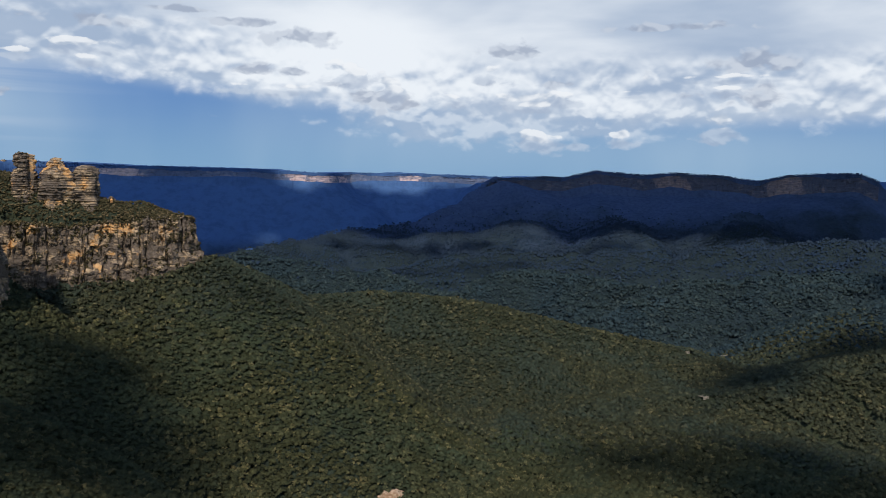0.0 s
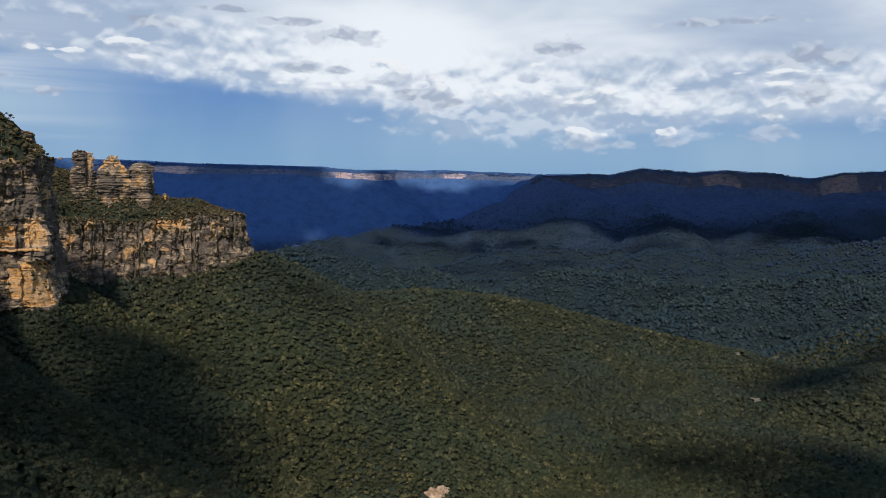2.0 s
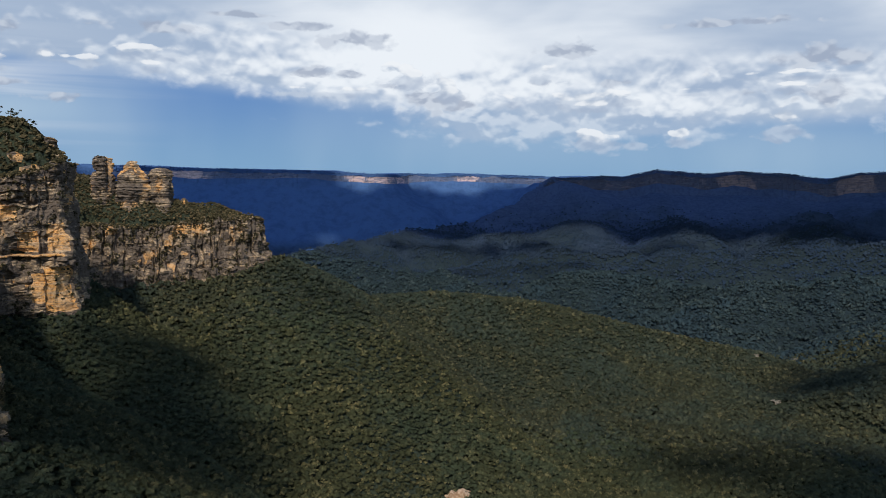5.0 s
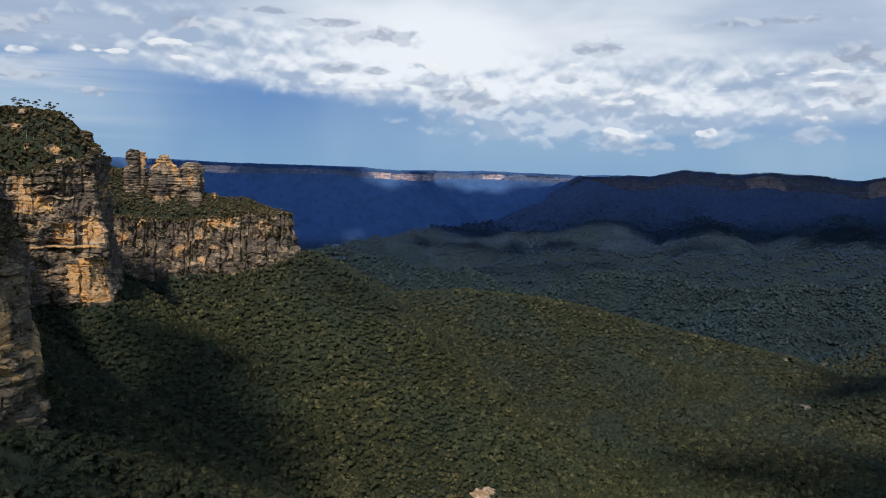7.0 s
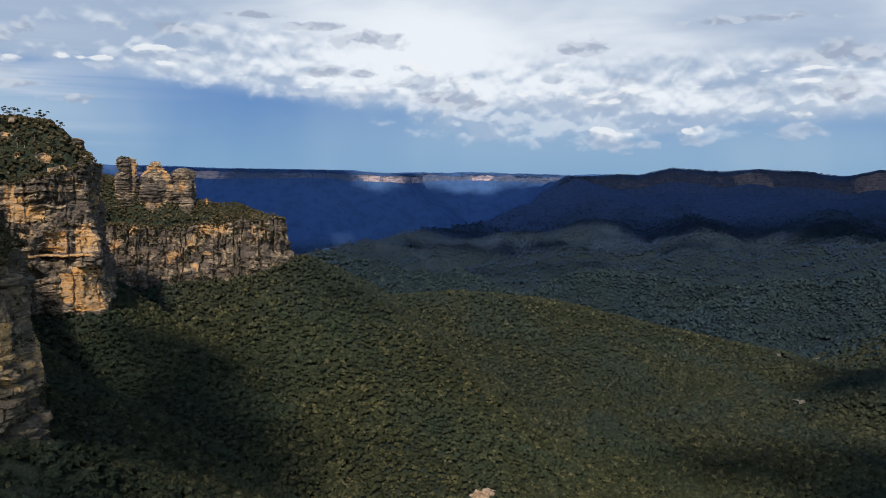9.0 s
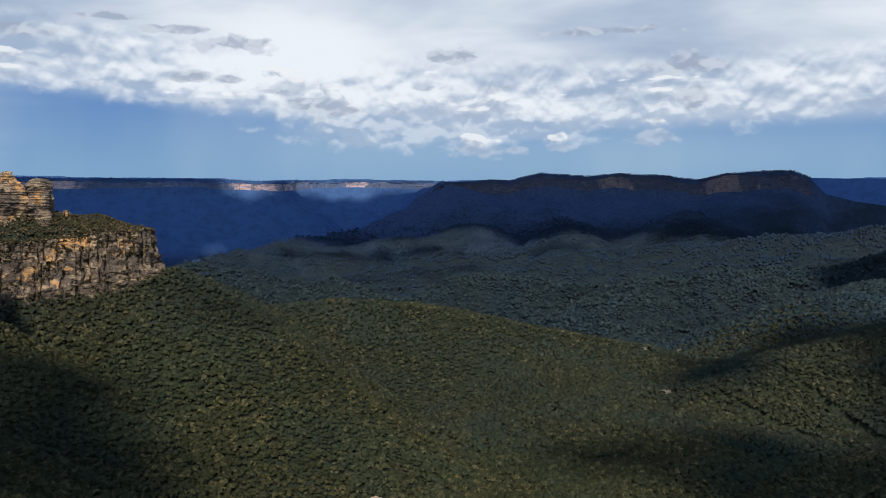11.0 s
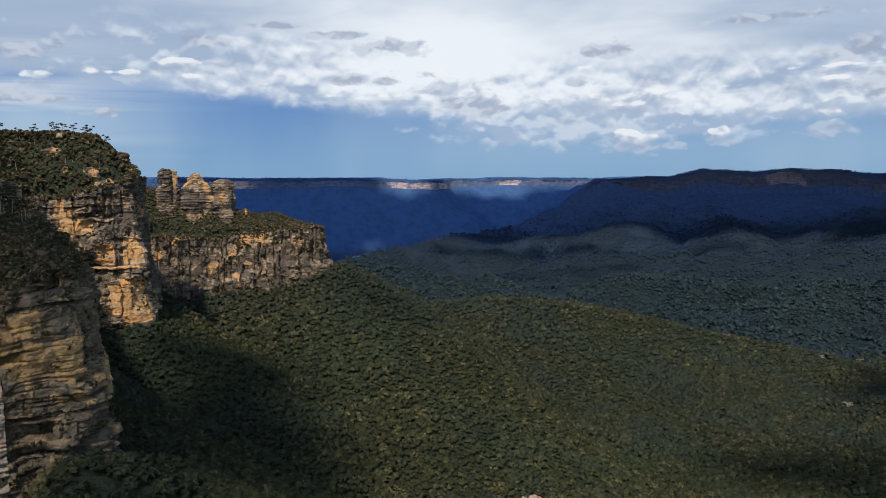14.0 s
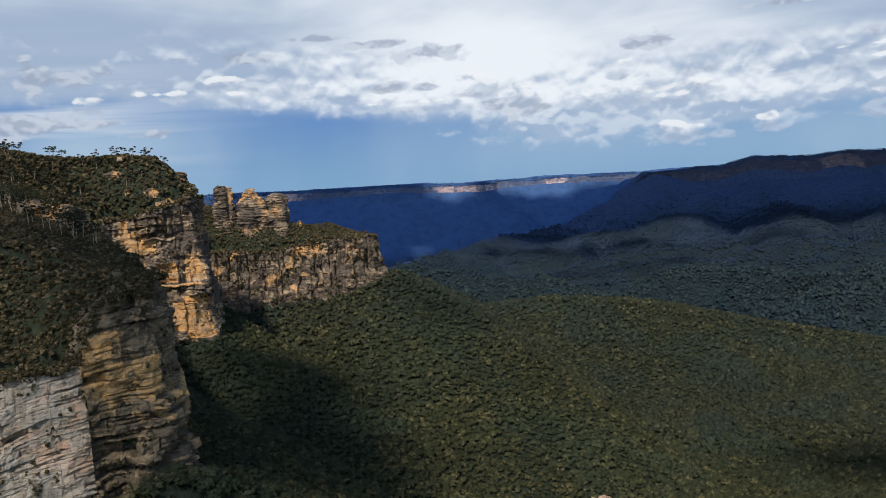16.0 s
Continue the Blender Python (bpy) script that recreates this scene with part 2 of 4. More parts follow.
def foliage(name, dark, mid, light, blue=(0.03, 0.05, 0.045), by_tree=0.0, fleck=0.6, relief=1.0):
    """Leaves: each tuft, and by_tree each whole crown, has a green of its own."""
    m, n = material(name)
    geo = n.add("ShaderNodeNewGeometry").outputs
    tree = geo["Random Per Island"]
    if by_tree:
        tone = n.add("ShaderNodeAttribute")
        tone.attribute_name = "fresh"
        tree = n.math("ADD", n.math("MULTIPLY", tone.outputs["Fac"], by_tree), n.math("MULTIPLY", tree, 1 - by_tree))
    big = n.noise(geo["Position"], 0.006, 4, 0.6, 0.6)
    fine = n.noise(geo["Position"], 0.8, 4, 0.75)
    c = n.mix(n.ramp(tree, 0.0, 1.0, smooth=False), dark, mid)
    c = n.mix(n.math("MULTIPLY", n.ramp(tree, 0.66, 0.95), 0.8), c, light)
    c = n.mix(n.math("MULTIPLY", n.ramp(big, 0.42, 0.62), 0.65), c, blue)
    c = n.mix(n.math("MULTIPLY", n.ramp(fine, 0.42, 0.66), fleck), c, (0.016, 0.019, 0.012))
    finish(n, c, 0.8, fine, 2.2 * relief, 1.0, 0.02)
    return m


def forest_floor():
    m, n = material("forest floor")
    at = n.add("ShaderNodeNewGeometry").outputs["Position"]
    crowns = n.add("ShaderNodeTexVoronoi")
    n.put(crowns, "Vector", at)
    n.put(crowns, "Scale", 0.07)
    big = n.noise(at, 0.004, 5, 0.65, 0.5)
    fine = n.noise(at, 0.25, 5, 0.7)
    c = n.mix(n.ramp(big, 0.35, 0.65), (0.036, 0.042, 0.024), (0.032, 0.042, 0.032))
    c = n.mix(n.ramp(fine, 0.4, 0.7), c, (0.016, 0.019, 0.012))
    far = n.math("MULTIPLY", crowns.outputs["Distance"], -1.0)
    finish(n, c, 0.95, n.math("ADD", far, n.math("MULTIPLY", fine, 0.5)), 5.0, 0.9, 0.0)
    return m


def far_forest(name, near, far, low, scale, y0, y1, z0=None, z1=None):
    """Woods too far off to tell the trees, haze put into the colour: greyer in the valley, bluer towards y1; low: the
    colour below z0.
    """
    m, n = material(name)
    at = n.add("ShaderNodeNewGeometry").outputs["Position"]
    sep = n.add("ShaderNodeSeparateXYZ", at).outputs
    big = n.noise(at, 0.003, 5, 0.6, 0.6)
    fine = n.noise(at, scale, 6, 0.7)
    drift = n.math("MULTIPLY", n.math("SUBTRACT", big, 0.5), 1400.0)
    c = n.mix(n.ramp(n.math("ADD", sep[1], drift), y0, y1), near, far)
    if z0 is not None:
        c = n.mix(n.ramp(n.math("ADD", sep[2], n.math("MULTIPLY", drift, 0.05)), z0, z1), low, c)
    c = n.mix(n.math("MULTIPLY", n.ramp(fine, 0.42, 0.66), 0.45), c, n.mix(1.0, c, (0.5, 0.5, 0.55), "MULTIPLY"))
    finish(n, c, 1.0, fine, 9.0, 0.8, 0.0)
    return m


ROCK = sandstone("sandstone", (0.108, 0.087, 0.070), (0.40, 0.30, 0.195), (0.60, 0.305, 0.09))
ROCK_NEAR = sandstone("sandstone near", (0.12, 0.098, 0.068), (0.30, 0.22, 0.13), (0.48, 0.29, 0.105), 0.6, 0.0)
ROCK_CHALK = sandstone("pale sandstone", (0.21, 0.18, 0.145), (0.36, 0.28, 0.20), (0.46, 0.27, 0.18), 0.8, 0.5)
# haze blue put into both far rocks; tableland's pale tone stands for sunlit patches
ROCK_FAR = sandstone("hazed tableland sandstone", (0.085, 0.115, 0.200), (0.16, 0.17, 0.24), (0.62, 0.46, 0.44), 4.0)
ROCK_MOUNTAIN = sandstone("hazed mountain sandstone", (0.056, 0.066, 0.105), (0.11, 0.105, 0.135), (0.24, 0.18, 0.18), 4.0)
LEAF = foliage("gum leaves", (0.032, 0.038, 0.021), (0.083, 0.086, 0.042), (0.180, 0.158, 0.075), (0.043, 0.063, 0.042), 0.65, 0.3)
# spur to crest: haze put into the leaf colour, bluer farther out
LEAF_MID = foliage("lightly hazed spur gum leaves", (0.029, 0.035, 0.025), (0.069, 0.074, 0.041), (0.136, 0.124, 0.068), (0.037, 0.054, 0.045), 0.65, 0.3)
LEAF_FAR = foliage("hazed valley gum leaves", (0.020, 0.033, 0.039), (0.033, 0.052, 0.057), (0.057, 0.076, 0.075), (0.022, 0.041, 0.057), 0.6, 0.3, 0.5)
LEAF_HAZE = foliage("hazed far gum leaves", (0.015, 0.026, 0.046), (0.020, 0.033, 0.055), (0.028, 0.044, 0.066), (0.015, 0.030, 0.058), 0.6, 0.2, 0.3)
LEAF_CREST = foliage("hazed far crest trees", (0.041, 0.063, 0.122), (0.055, 0.083, 0.139), (0.073, 0.102, 0.147), (0.041, 0.067, 0.130))
HEATH = foliage("heath", (0.044, 0.040, 0.022), (0.099, 0.083, 0.043), (0.208, 0.152, 0.083), (0.060, 0.057, 0.033))
FLOOR = forest_floor()
# both far grounds carry haze as blue in the base colour
FLOOR_MID = far_forest("hazed valley woods", (0.018, 0.028, 0.034), (0.046, 0.072, 0.140), (0, 0, 0), 0.05, 3300, 4350)
FLOOR_HAZE = far_forest("hazed tableland woods", (0.048, 0.100, 0.225), (0.048, 0.100, 0.225), (0.028, 0.045, 0.075), 0.02, 3500, 4500, -430, -330)


def simple(name, a, b, scale, rough=0.9, bump=0.3):
    m, n = material(name)
    at = n.add("ShaderNodeNewGeometry").outputs["Position"]
    g = n.noise(at, scale, 5, 0.65)
    finish(n, n.mix(n.ramp(g, 0.35, 0.65), a, b), rough, g, bump, 0.7)
    return m


BARK = simple("gum bark", (0.32, 0.28, 0.23), (0.14, 0.11, 0.085), 1.5)
LEDGE = simple("grey ledge", (0.20, 0.175, 0.14), (0.08, 0.075, 0.06), 0.3, 0.95, 1.0)
SOIL = simple("bare pink soil", (0.46, 0.35, 0.25), (0.24, 0.15, 0.09), 0.25, 0.95, 1.0)
CLOUD = simple("cloud", (0.8, 0.8, 0.82), (0.7, 0.71, 0.75), 0.01, 1.0, 5.0)

# ---- number helpers ----
def hash2(i, j, seed):
    v = np.sin(i * 127.1 + j * 311.7 + seed * 74.7) * 43758.5453
    return v - np.floor(v)


def vnoise(x, y, seed=0):
    """Smooth value noise in 0..1."""
    i, j = np.floor(x), np.floor(y)
    u, v = x - i, y - j
    u, v = u * u * (3 - 2 * u), v * v * (3 - 2 * v)
    a, b = hash2(i, j, seed), hash2(i + 1, j, seed)
    c, d = hash2(i, j + 1, seed), hash2(i + 1, j + 1, seed)
    return (a * (1 - u) + b * u) * (1 - v) + (c * (1 - u) + d * u) * v


def fbm(x, y, seed=0, octaves=4):
    total, amp, norm = 0, 1.0, 0
    for k in range(octaves):
        total = total + amp * (vnoise(x * 2 ** k, y * 2 ** k, seed + k) - 0.5)
        norm += amp
        amp *= 0.5
    return total / norm * 2


def sstep(v, lo, hi):
    u = np.clip((v - lo) / (hi - lo), 0, 1)
    return u * u * (3 - 2 * u)


def near_line(x, y, pts):
    """Distance to a polyline, and its further columns at the nearest point."""
    pts = np.array(pts, float)
    best = np.full(np.shape(x), 1e9)
    vals = np.zeros((pts.shape[1] - 2, *np.shape(x)))
    for a, b in zip(pts[:-1], pts[1:]):
        dx, dy = b[:2] - a[:2]
        u = np.clip(((x - a[0]) * dx + (y - a[1]) * dy) / (dx * dx + dy * dy), 0, 1)
        d = np.hypot(x - a[0] - u * dx, y - a[1] - u * dy)
        m = d < best
        best = np.where(m, d, best)
        for k in range(len(vals)):
            vals[k] = np.where(m, a[2 + k] + u * (b[2 + k] - a[2 + k]), vals[k])
    return best, vals


def soft_line(x, y, pts, step=22.0):
    """Columns of a polyline, blended over its length by closeness: no jumps between two sides."""
    pts = np.array(pts, float)
    cum = np.concatenate([[0], np.cumsum(np.hypot(*(pts[1:, :2] - pts[:-1, :2]).T))])
    s = np.arange(0, cum[-1], step)
    q = [np.interp(s, cum, pts[:, k]) for k in range(pts.shape[1])]
    tot = np.zeros(np.shape(x))
    vals = np.zeros((pts.shape[1] - 2, *np.shape(x)))
    for k in range(len(s)):
        w = ((x - q[0][k]) ** 2 + (y - q[1][k]) ** 2 + 60) ** -1.6
        tot += w
        for c in range(len(vals)):
            vals[c] += w * q[2 + c][k]
    return vals / tot


def inside(x, y, poly):
    r = np.zeros(np.shape(x), bool)
    for (x0, y0), (x1, y1) in zip(poly, poly[1:] + poly[:1]):
        c = (y0 > y) != (y1 > y)
        r ^= c & (x < (x1 - x0) * (y - y0) / (y1 - y0 + 1e-9) + x0)
    return r


def mesh_object(name, verts, faces, mat, parent=None, smooth=False, fresh=None, label="", normals=None):
    me = bpy.data.meshes.new(name)
    verts, faces = np.asarray(verts, np.float32), np.asarray(faces, np.int32)
    k = faces.shape[1]
    me.vertices.add(len(verts))
    me.vertices.foreach_set("co", verts.ravel())
    me.loops.add(faces.size)
    me.loops.foreach_set("vertex_index", faces.ravel())
    me.polygons.add(len(faces))
    me.polygons.foreach_set("loop_start", np.arange(len(faces), dtype=np.int32) * k)
    me.polygons.foreach_set("use_smooth", np.full(len(faces), smooth))
    if fresh is not None:
        me.attributes.new("fresh", "FLOAT", "POINT").data.foreach_set("value", np.asarray(fresh, np.float32).ravel())
    me.materials.append(mat)
    me.update(calc_edges=True)
    me.validate()
    if normals is not None:
        me.normals_split_custom_set_from_vertices(np.asarray(normals, np.float32))
    ob = new(name, me)
    if parent:
        ob.parent = parent
    if label:
        tagged(ob, label)
    return ob


def grid_faces(rows, cols, wrap=False):
    i = np.arange(rows * cols).reshape(rows, cols)
    if wrap:
        i = np.concatenate([i, i[:, :1]], 1)
    return np.stack([i[:-1, :-1], i[:-1, 1:], i[1:, 1:], i[1:, :-1]], -1).reshape(-1, 4)


OCT_V = np.array([(1, 0, 0), (-1, 0, 0), (0, 1, 0), (0, -1, 0), (0, 0, 1), (0, 0, -1)], float)
OCT_F = np.array([(0, 2, 4), (2, 1, 4), (1, 3, 4), (3, 0, 4), (2, 0, 5), (1, 2, 5), (3, 1, 5), (0, 3, 5)])


def blobs(centres, radii, rng, flat=0.8, rough=0.35):
    """Vertices and faces of many ragged tufts of leaves, each turned at random."""
    n = len(centres)
    q = rng.normal(size=(n, 4))
    w, x, y, z = (q / np.linalg.norm(q, axis=1, keepdims=True)).T
    turn = np.stack([1 - 2 * (y * y + z * z), 2 * (x * y - z * w), 2 * (x * z + y * w),
                     2 * (x * y + z * w), 1 - 2 * (x * x + z * z), 2 * (y * z - x * w),
                     2 * (x * z - y * w), 2 * (y * z + x * w), 1 - 2 * (x * x + y * y)], -1).reshape(n, 3, 3)
    v = OCT_V[None] * (radii[:, None, None] * (1 + rough * rng.uniform(-1, 1, (n, 6, 1))))
    v = np.einsum("nij,nkj->nki", turn, v) * np.array([1, 1, flat]) + centres[:, None, :]
    f = OCT_F[None] + (np.arange(n) * 6)[:, None, None]
    return v.reshape(-1, 3), f.reshape(-1, 3)


# ---- the lie of the land ----
# the escarpment: x, y, height of the rim, of the foot, of the plateau behind
ESCARP = [(-760, -300, -30, -150, 70, 0.4), (-520, -40, -40, -150, 70, 0.4), (-420, 120, -45, -150, 62, 0.5), (-322, 246, -68, -150, 72, 0.55),
          (-286, 284, -70, -150, 72, 0.55), (-272, 297, -66, -142, 72, 0.55), (-268, 305, -42, -136, 72, 0.5), (-243, 314, -38, -130, 72, 0.5), (-254, 345, -38, -130, 72, 0.5),
          (-338, 440, -28, -125, 72, 0.55), (-390, 500, -20, -130, 72, 0.55), (-436, 560, -18, -135, 72, 0.5), (-498, 650, -18, -140, 70, 0.55),
          (-536, 711, -14, -143, 76, 1.8), (-447, 753, 4, -148, 50, 2.0), (-474, 802, 22, -140, 42, 1.6), (-492, 856, 4, -130, 34, 1.1), (-590, 902, -40, -130, 26, 1.0),
          (-612, 945, -62, -140, 6, 1.3), (-540, 968, -78, -155, -22, 1.25),
          (-440, 1010, -69, -150, -46, 0.7), (-356, 1040, -66, -136, -60, 0.5), (-340, 1062, -70, -128, -64, 0.5), (-365, 1100, -72, -130, -60, 0.6),
          (-480, 1140, -74, -150, -45, 0.5), (-640, 1160, -60, -170, 20, 0.6), (-900, 1300, 0, -160, 40, 0.5), (-1500, 1700, 0, -160, 40, 0.5)]
PLATEAU = [(p[0], p[1]) for p in ESCARP] + [(-4000, 1700), (-4000, -300)]
# crests of the forested ridges in the valley: x, y, z; slope of the sides; rounding
SPUR = [(-322, 1083, -125), (-286, 1165, -162), (-247, 1276, -210), (-138, 1413, -228), (20, 1479, -244), (132, 1494, -272),
        (301, 1500, -308), (468, 1475, -343), (520, 1340, -378)]
RIDGES = [(SPUR, 0.62, 25),
          ([(900, 1180, -235), (680, 1165, -272), (576, 1165, -295), (459, 1108, -322), (400, 1050, -362)], 0.36, 25),
          ([(-662, 2617, -300), (-430, 2614, -342), (-176, 2594, -360), (-57, 2449, -385)], 0.46, 40),
          ([(68, 2399, -370), (159, 2444, -332), (391, 2418, -332), (551, 2129, -340)], 0.5, 35),
          ([(473, 1994, -362), (755, 2172, -318), (980, 2135, -302), (1500, 2165, -255)], 0.46, 40),
          ([(-181, 2994, -385), (268, 3088, -315), (885, 2866, -305), (1451, 2739, -245), (2000, 2600, -200)], 0.42, 50),
          ([(-567, 3453, -385), (-60, 3599, -305), (318, 3686, -268), (500, 4000, -230)], 0.42, 50),
          ([(900, 3900, -230), (820, 3500, -290), (700, 3250, -330)], 0.42, 40),
          ([(1500, 3800, -200), (1400, 3300, -270), (1150, 3050, -310)], 0.42, 40),
          ([(293, 4550, -45), (175, 4450, -136), (32, 4330, -208), (-150, 4150, -271), (-372, 3900, -304), (-606, 3550, -324), (-828, 3250, -354)], 0.30, 20),
          ([(900, 1600, -280), (1150, 1750, -270), (1600, 1700, -230)], 0.46, 35)]
BACKBONE = [(-640, 985, -10), (-600, 1000, -25), (-553, 1010, -40), (-519, 1024, -60), (-486, 1040, -57), (-457, 1060, -49), (-420, 1075, -46), (-372, 1068, -64)]
KNOLL = [(-232, 288, -116), (-208, 296, -124)]
# crest of the long table mountain
MOUNTAIN = [(230, 4600, -95), (270, 4560, -60), (300, 4550, -34), (594, 4530, -16), (700, 4520, -22), (888, 4480, 22),
            (1141, 4430, 0), (1294, 4390, 14), (1560, 4310, 0), (1740, 4230, -26), (1860, 4170, 6), (2012, 4110, 20), (2182, 4030, 20),
            (2260, 3990, -20), (2330, 3960, -110), (2700, 3700, -200)]
TABLE = [(-3000, 3400, 40), (-2190, 4140, 36), (-1800, 4215, 21), (-1210, 4310, 10), (-800, 4380, -3), (-640, 4420, -14), (-585, 4700, -8), (-189, 4790, -9), (400, 4800, -22),
         (1200, 4790, -25), (2400, 4600, -30), (3300, 4000, -30)]


def smax(a, b, k):
    h = np.clip(0.5 + 0.5 * (a - b) / k, 0, 1)
    return b * (1 - h) + a * h + k * h * (1 - h)


def height(x, y):
    x, y = np.asarray(x, float), np.asarray(y, float)
    z = -356 - 0.16 * np.clip(y - 1420, 0, 500) - 0.02 * np.clip(y - 2000, 0, 1000) + 30 * fbm(x / 380, y / 380, 3) + 10 * fbm(x / 110, y / 110, 9)
    z = z - 40 * np.exp(-((x - 600 - 0.25 * (y - 1300)) / 90) ** 2) * sstep(y, 700, 1300)
    for pts, slope, rnd in RIDGES:
        d, (cz,) = near_line(x, y, pts)
        h = cz - slope * (np.sqrt(d * d + rnd * rnd) - rnd) + 7 * fbm(x / 130, y / 130, 21)
        z = smax(h, z, 22)
    z = z + sstep(y, 1650, 2000) * (80 * (0.25 - np.abs(fbm(x / 460 + 0.3 * fbm(x / 200, y / 200, 43), y / 300, 41))) + 52 * (0.25 - np.abs(fbm(x / 150, y / 110, 42))))
    d, (cz,) = near_line(x, y, MOUNTAIN)
    front = 0.40 * np.clip(d - 18, 0, None) - (45 * (0.4 - np.abs(fbm(x / 340 + y / 900, y / 700, 64)) * 1.5) + 18 * (0.4 - np.abs(fbm(x / 110, y / 200, 65)) * 1.5)) * sstep(d, 30, 300)
    z = smax(cz - 22 * sstep(d, 0, 18) - 78 * sstep(d, 18, 30) - front, z, 30)
    d, (cz,) = near_line(x, y, TABLE)
    cz = cz + 8 * fbm(x / 170, x * 0, 55) + 4 * fbm(x / 40, x * 0, 56)
    back = y - np.interp(x, [p[0] for p in TABLE], [p[1] for p in TABLE]) > 0
    spurs = 60 * (0.4 - np.abs(fbm(x / 330, d / 1500, 62)) * 1.5) * sstep(d, 30, 260) + 22 * (0.4 - np.abs(fbm(x / 110, d / 500, 63)) * 1.5) * sstep(d, 30, 160)
    h = np.where(back, cz + 0.01 * d, cz - 14 * sstep(d, 0, 10) - 44 * sstep(d, 12, 20) - 0.72 * np.clip(d - 20, 0, None) + spurs)
    z = smax(h, z, 30)
    d, _ = near_line(x, y, ESCARP)
    gully = 0.35 - np.abs(fbm(x / 150 + 0.4 * fbm(x / 60, y / 60, 83), y / 260, 81)) * 1.6
    rim, foot, top, rise = soft_line(x, y, ESCARP)
    inn = inside(x, y, PLATEAU)
    talus = foot - 0.68 * d * (1 + 0.12 * fbm(x / 150, y / 150, 7)) + 5 * fbm(x / 60, y / 60, 8) + 13 * gully * sstep(d, 30, 160)
    out = smax(talus, z, 24)
    out = smax(near_line(x, y, KNOLL)[1][0] - 1.1 * np.clip(near_line(x, y, KNOLL)[0] - 6, 0, None), out, 6)
    up = rim + 2 + rise * np.clip(d - 12, 0, None) + 3 * fbm(x / 30, y / 30, 14)
    up = -smax(-up, -(top + 3 * fbm(x / 40, y / 40, 15)), 18)
    bd, (bz,) = near_line(x, y, BACKBONE)
    up = smax(up, bz - 0.8 * np.clip(bd - 4, 0, None), 6)
    edge = sstep(d, 10, 15)
    return np.where(inn, foot * (1 - edge) + up * edge, out)


def tableland_side(x, y):
    """Whether a place lies behind the table mountain and its long ridge."""
    crest = [(-2500, 2500, 0), (-1400, 3000, 0)] + [p for p in reversed(RIDGES[9][0])] + MOUNTAIN[3:]
    return y > np.interp(x, [p[0] for p in crest], [p[1] for p in crest]) + 40


def build_ground():
    a = np.concatenate([np.linspace(-180, -52, 44, endpoint=False), np.linspace(-52, 46, 430, endpoint=False), np.linspace(46, 180, 44, endpoint=False)])
    r = np.concatenate([[0.1, 40], np.geomspace(90, 3900, 300, endpoint=False), np.linspace(3900, 4960, 70), [5200, 5600]])
    A, Rr = np.meshgrid(np.radians(a), r)
    x, y = -25 + Rr * np.sin(A), Rr * np.cos(A)
    z = height(x, y)
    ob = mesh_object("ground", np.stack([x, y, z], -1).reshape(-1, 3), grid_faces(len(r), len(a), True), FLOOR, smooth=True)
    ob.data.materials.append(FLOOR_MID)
    ob.data.materials.append(FLOOR_HAZE)
    # past 1650 m the ground takes the haze-tinted colours
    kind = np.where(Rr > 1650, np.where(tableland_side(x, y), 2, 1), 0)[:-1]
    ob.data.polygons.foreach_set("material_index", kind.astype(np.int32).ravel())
    return tagged(ob, "forested valley floor and talus slopes below sandstone cliffs", "ground", kind="structure")


build_ground()


# ---- cliffs ----
def chaikin(p, n):
    for _ in range(n):
        q = [p[0]]
        for a, b in zip(p[:-1], p[1:]):
            q += [0.75 * a + 0.25 * b, 0.25 * a + 0.75 * b]
        p = np.array(q + [p[-1]])
    return p


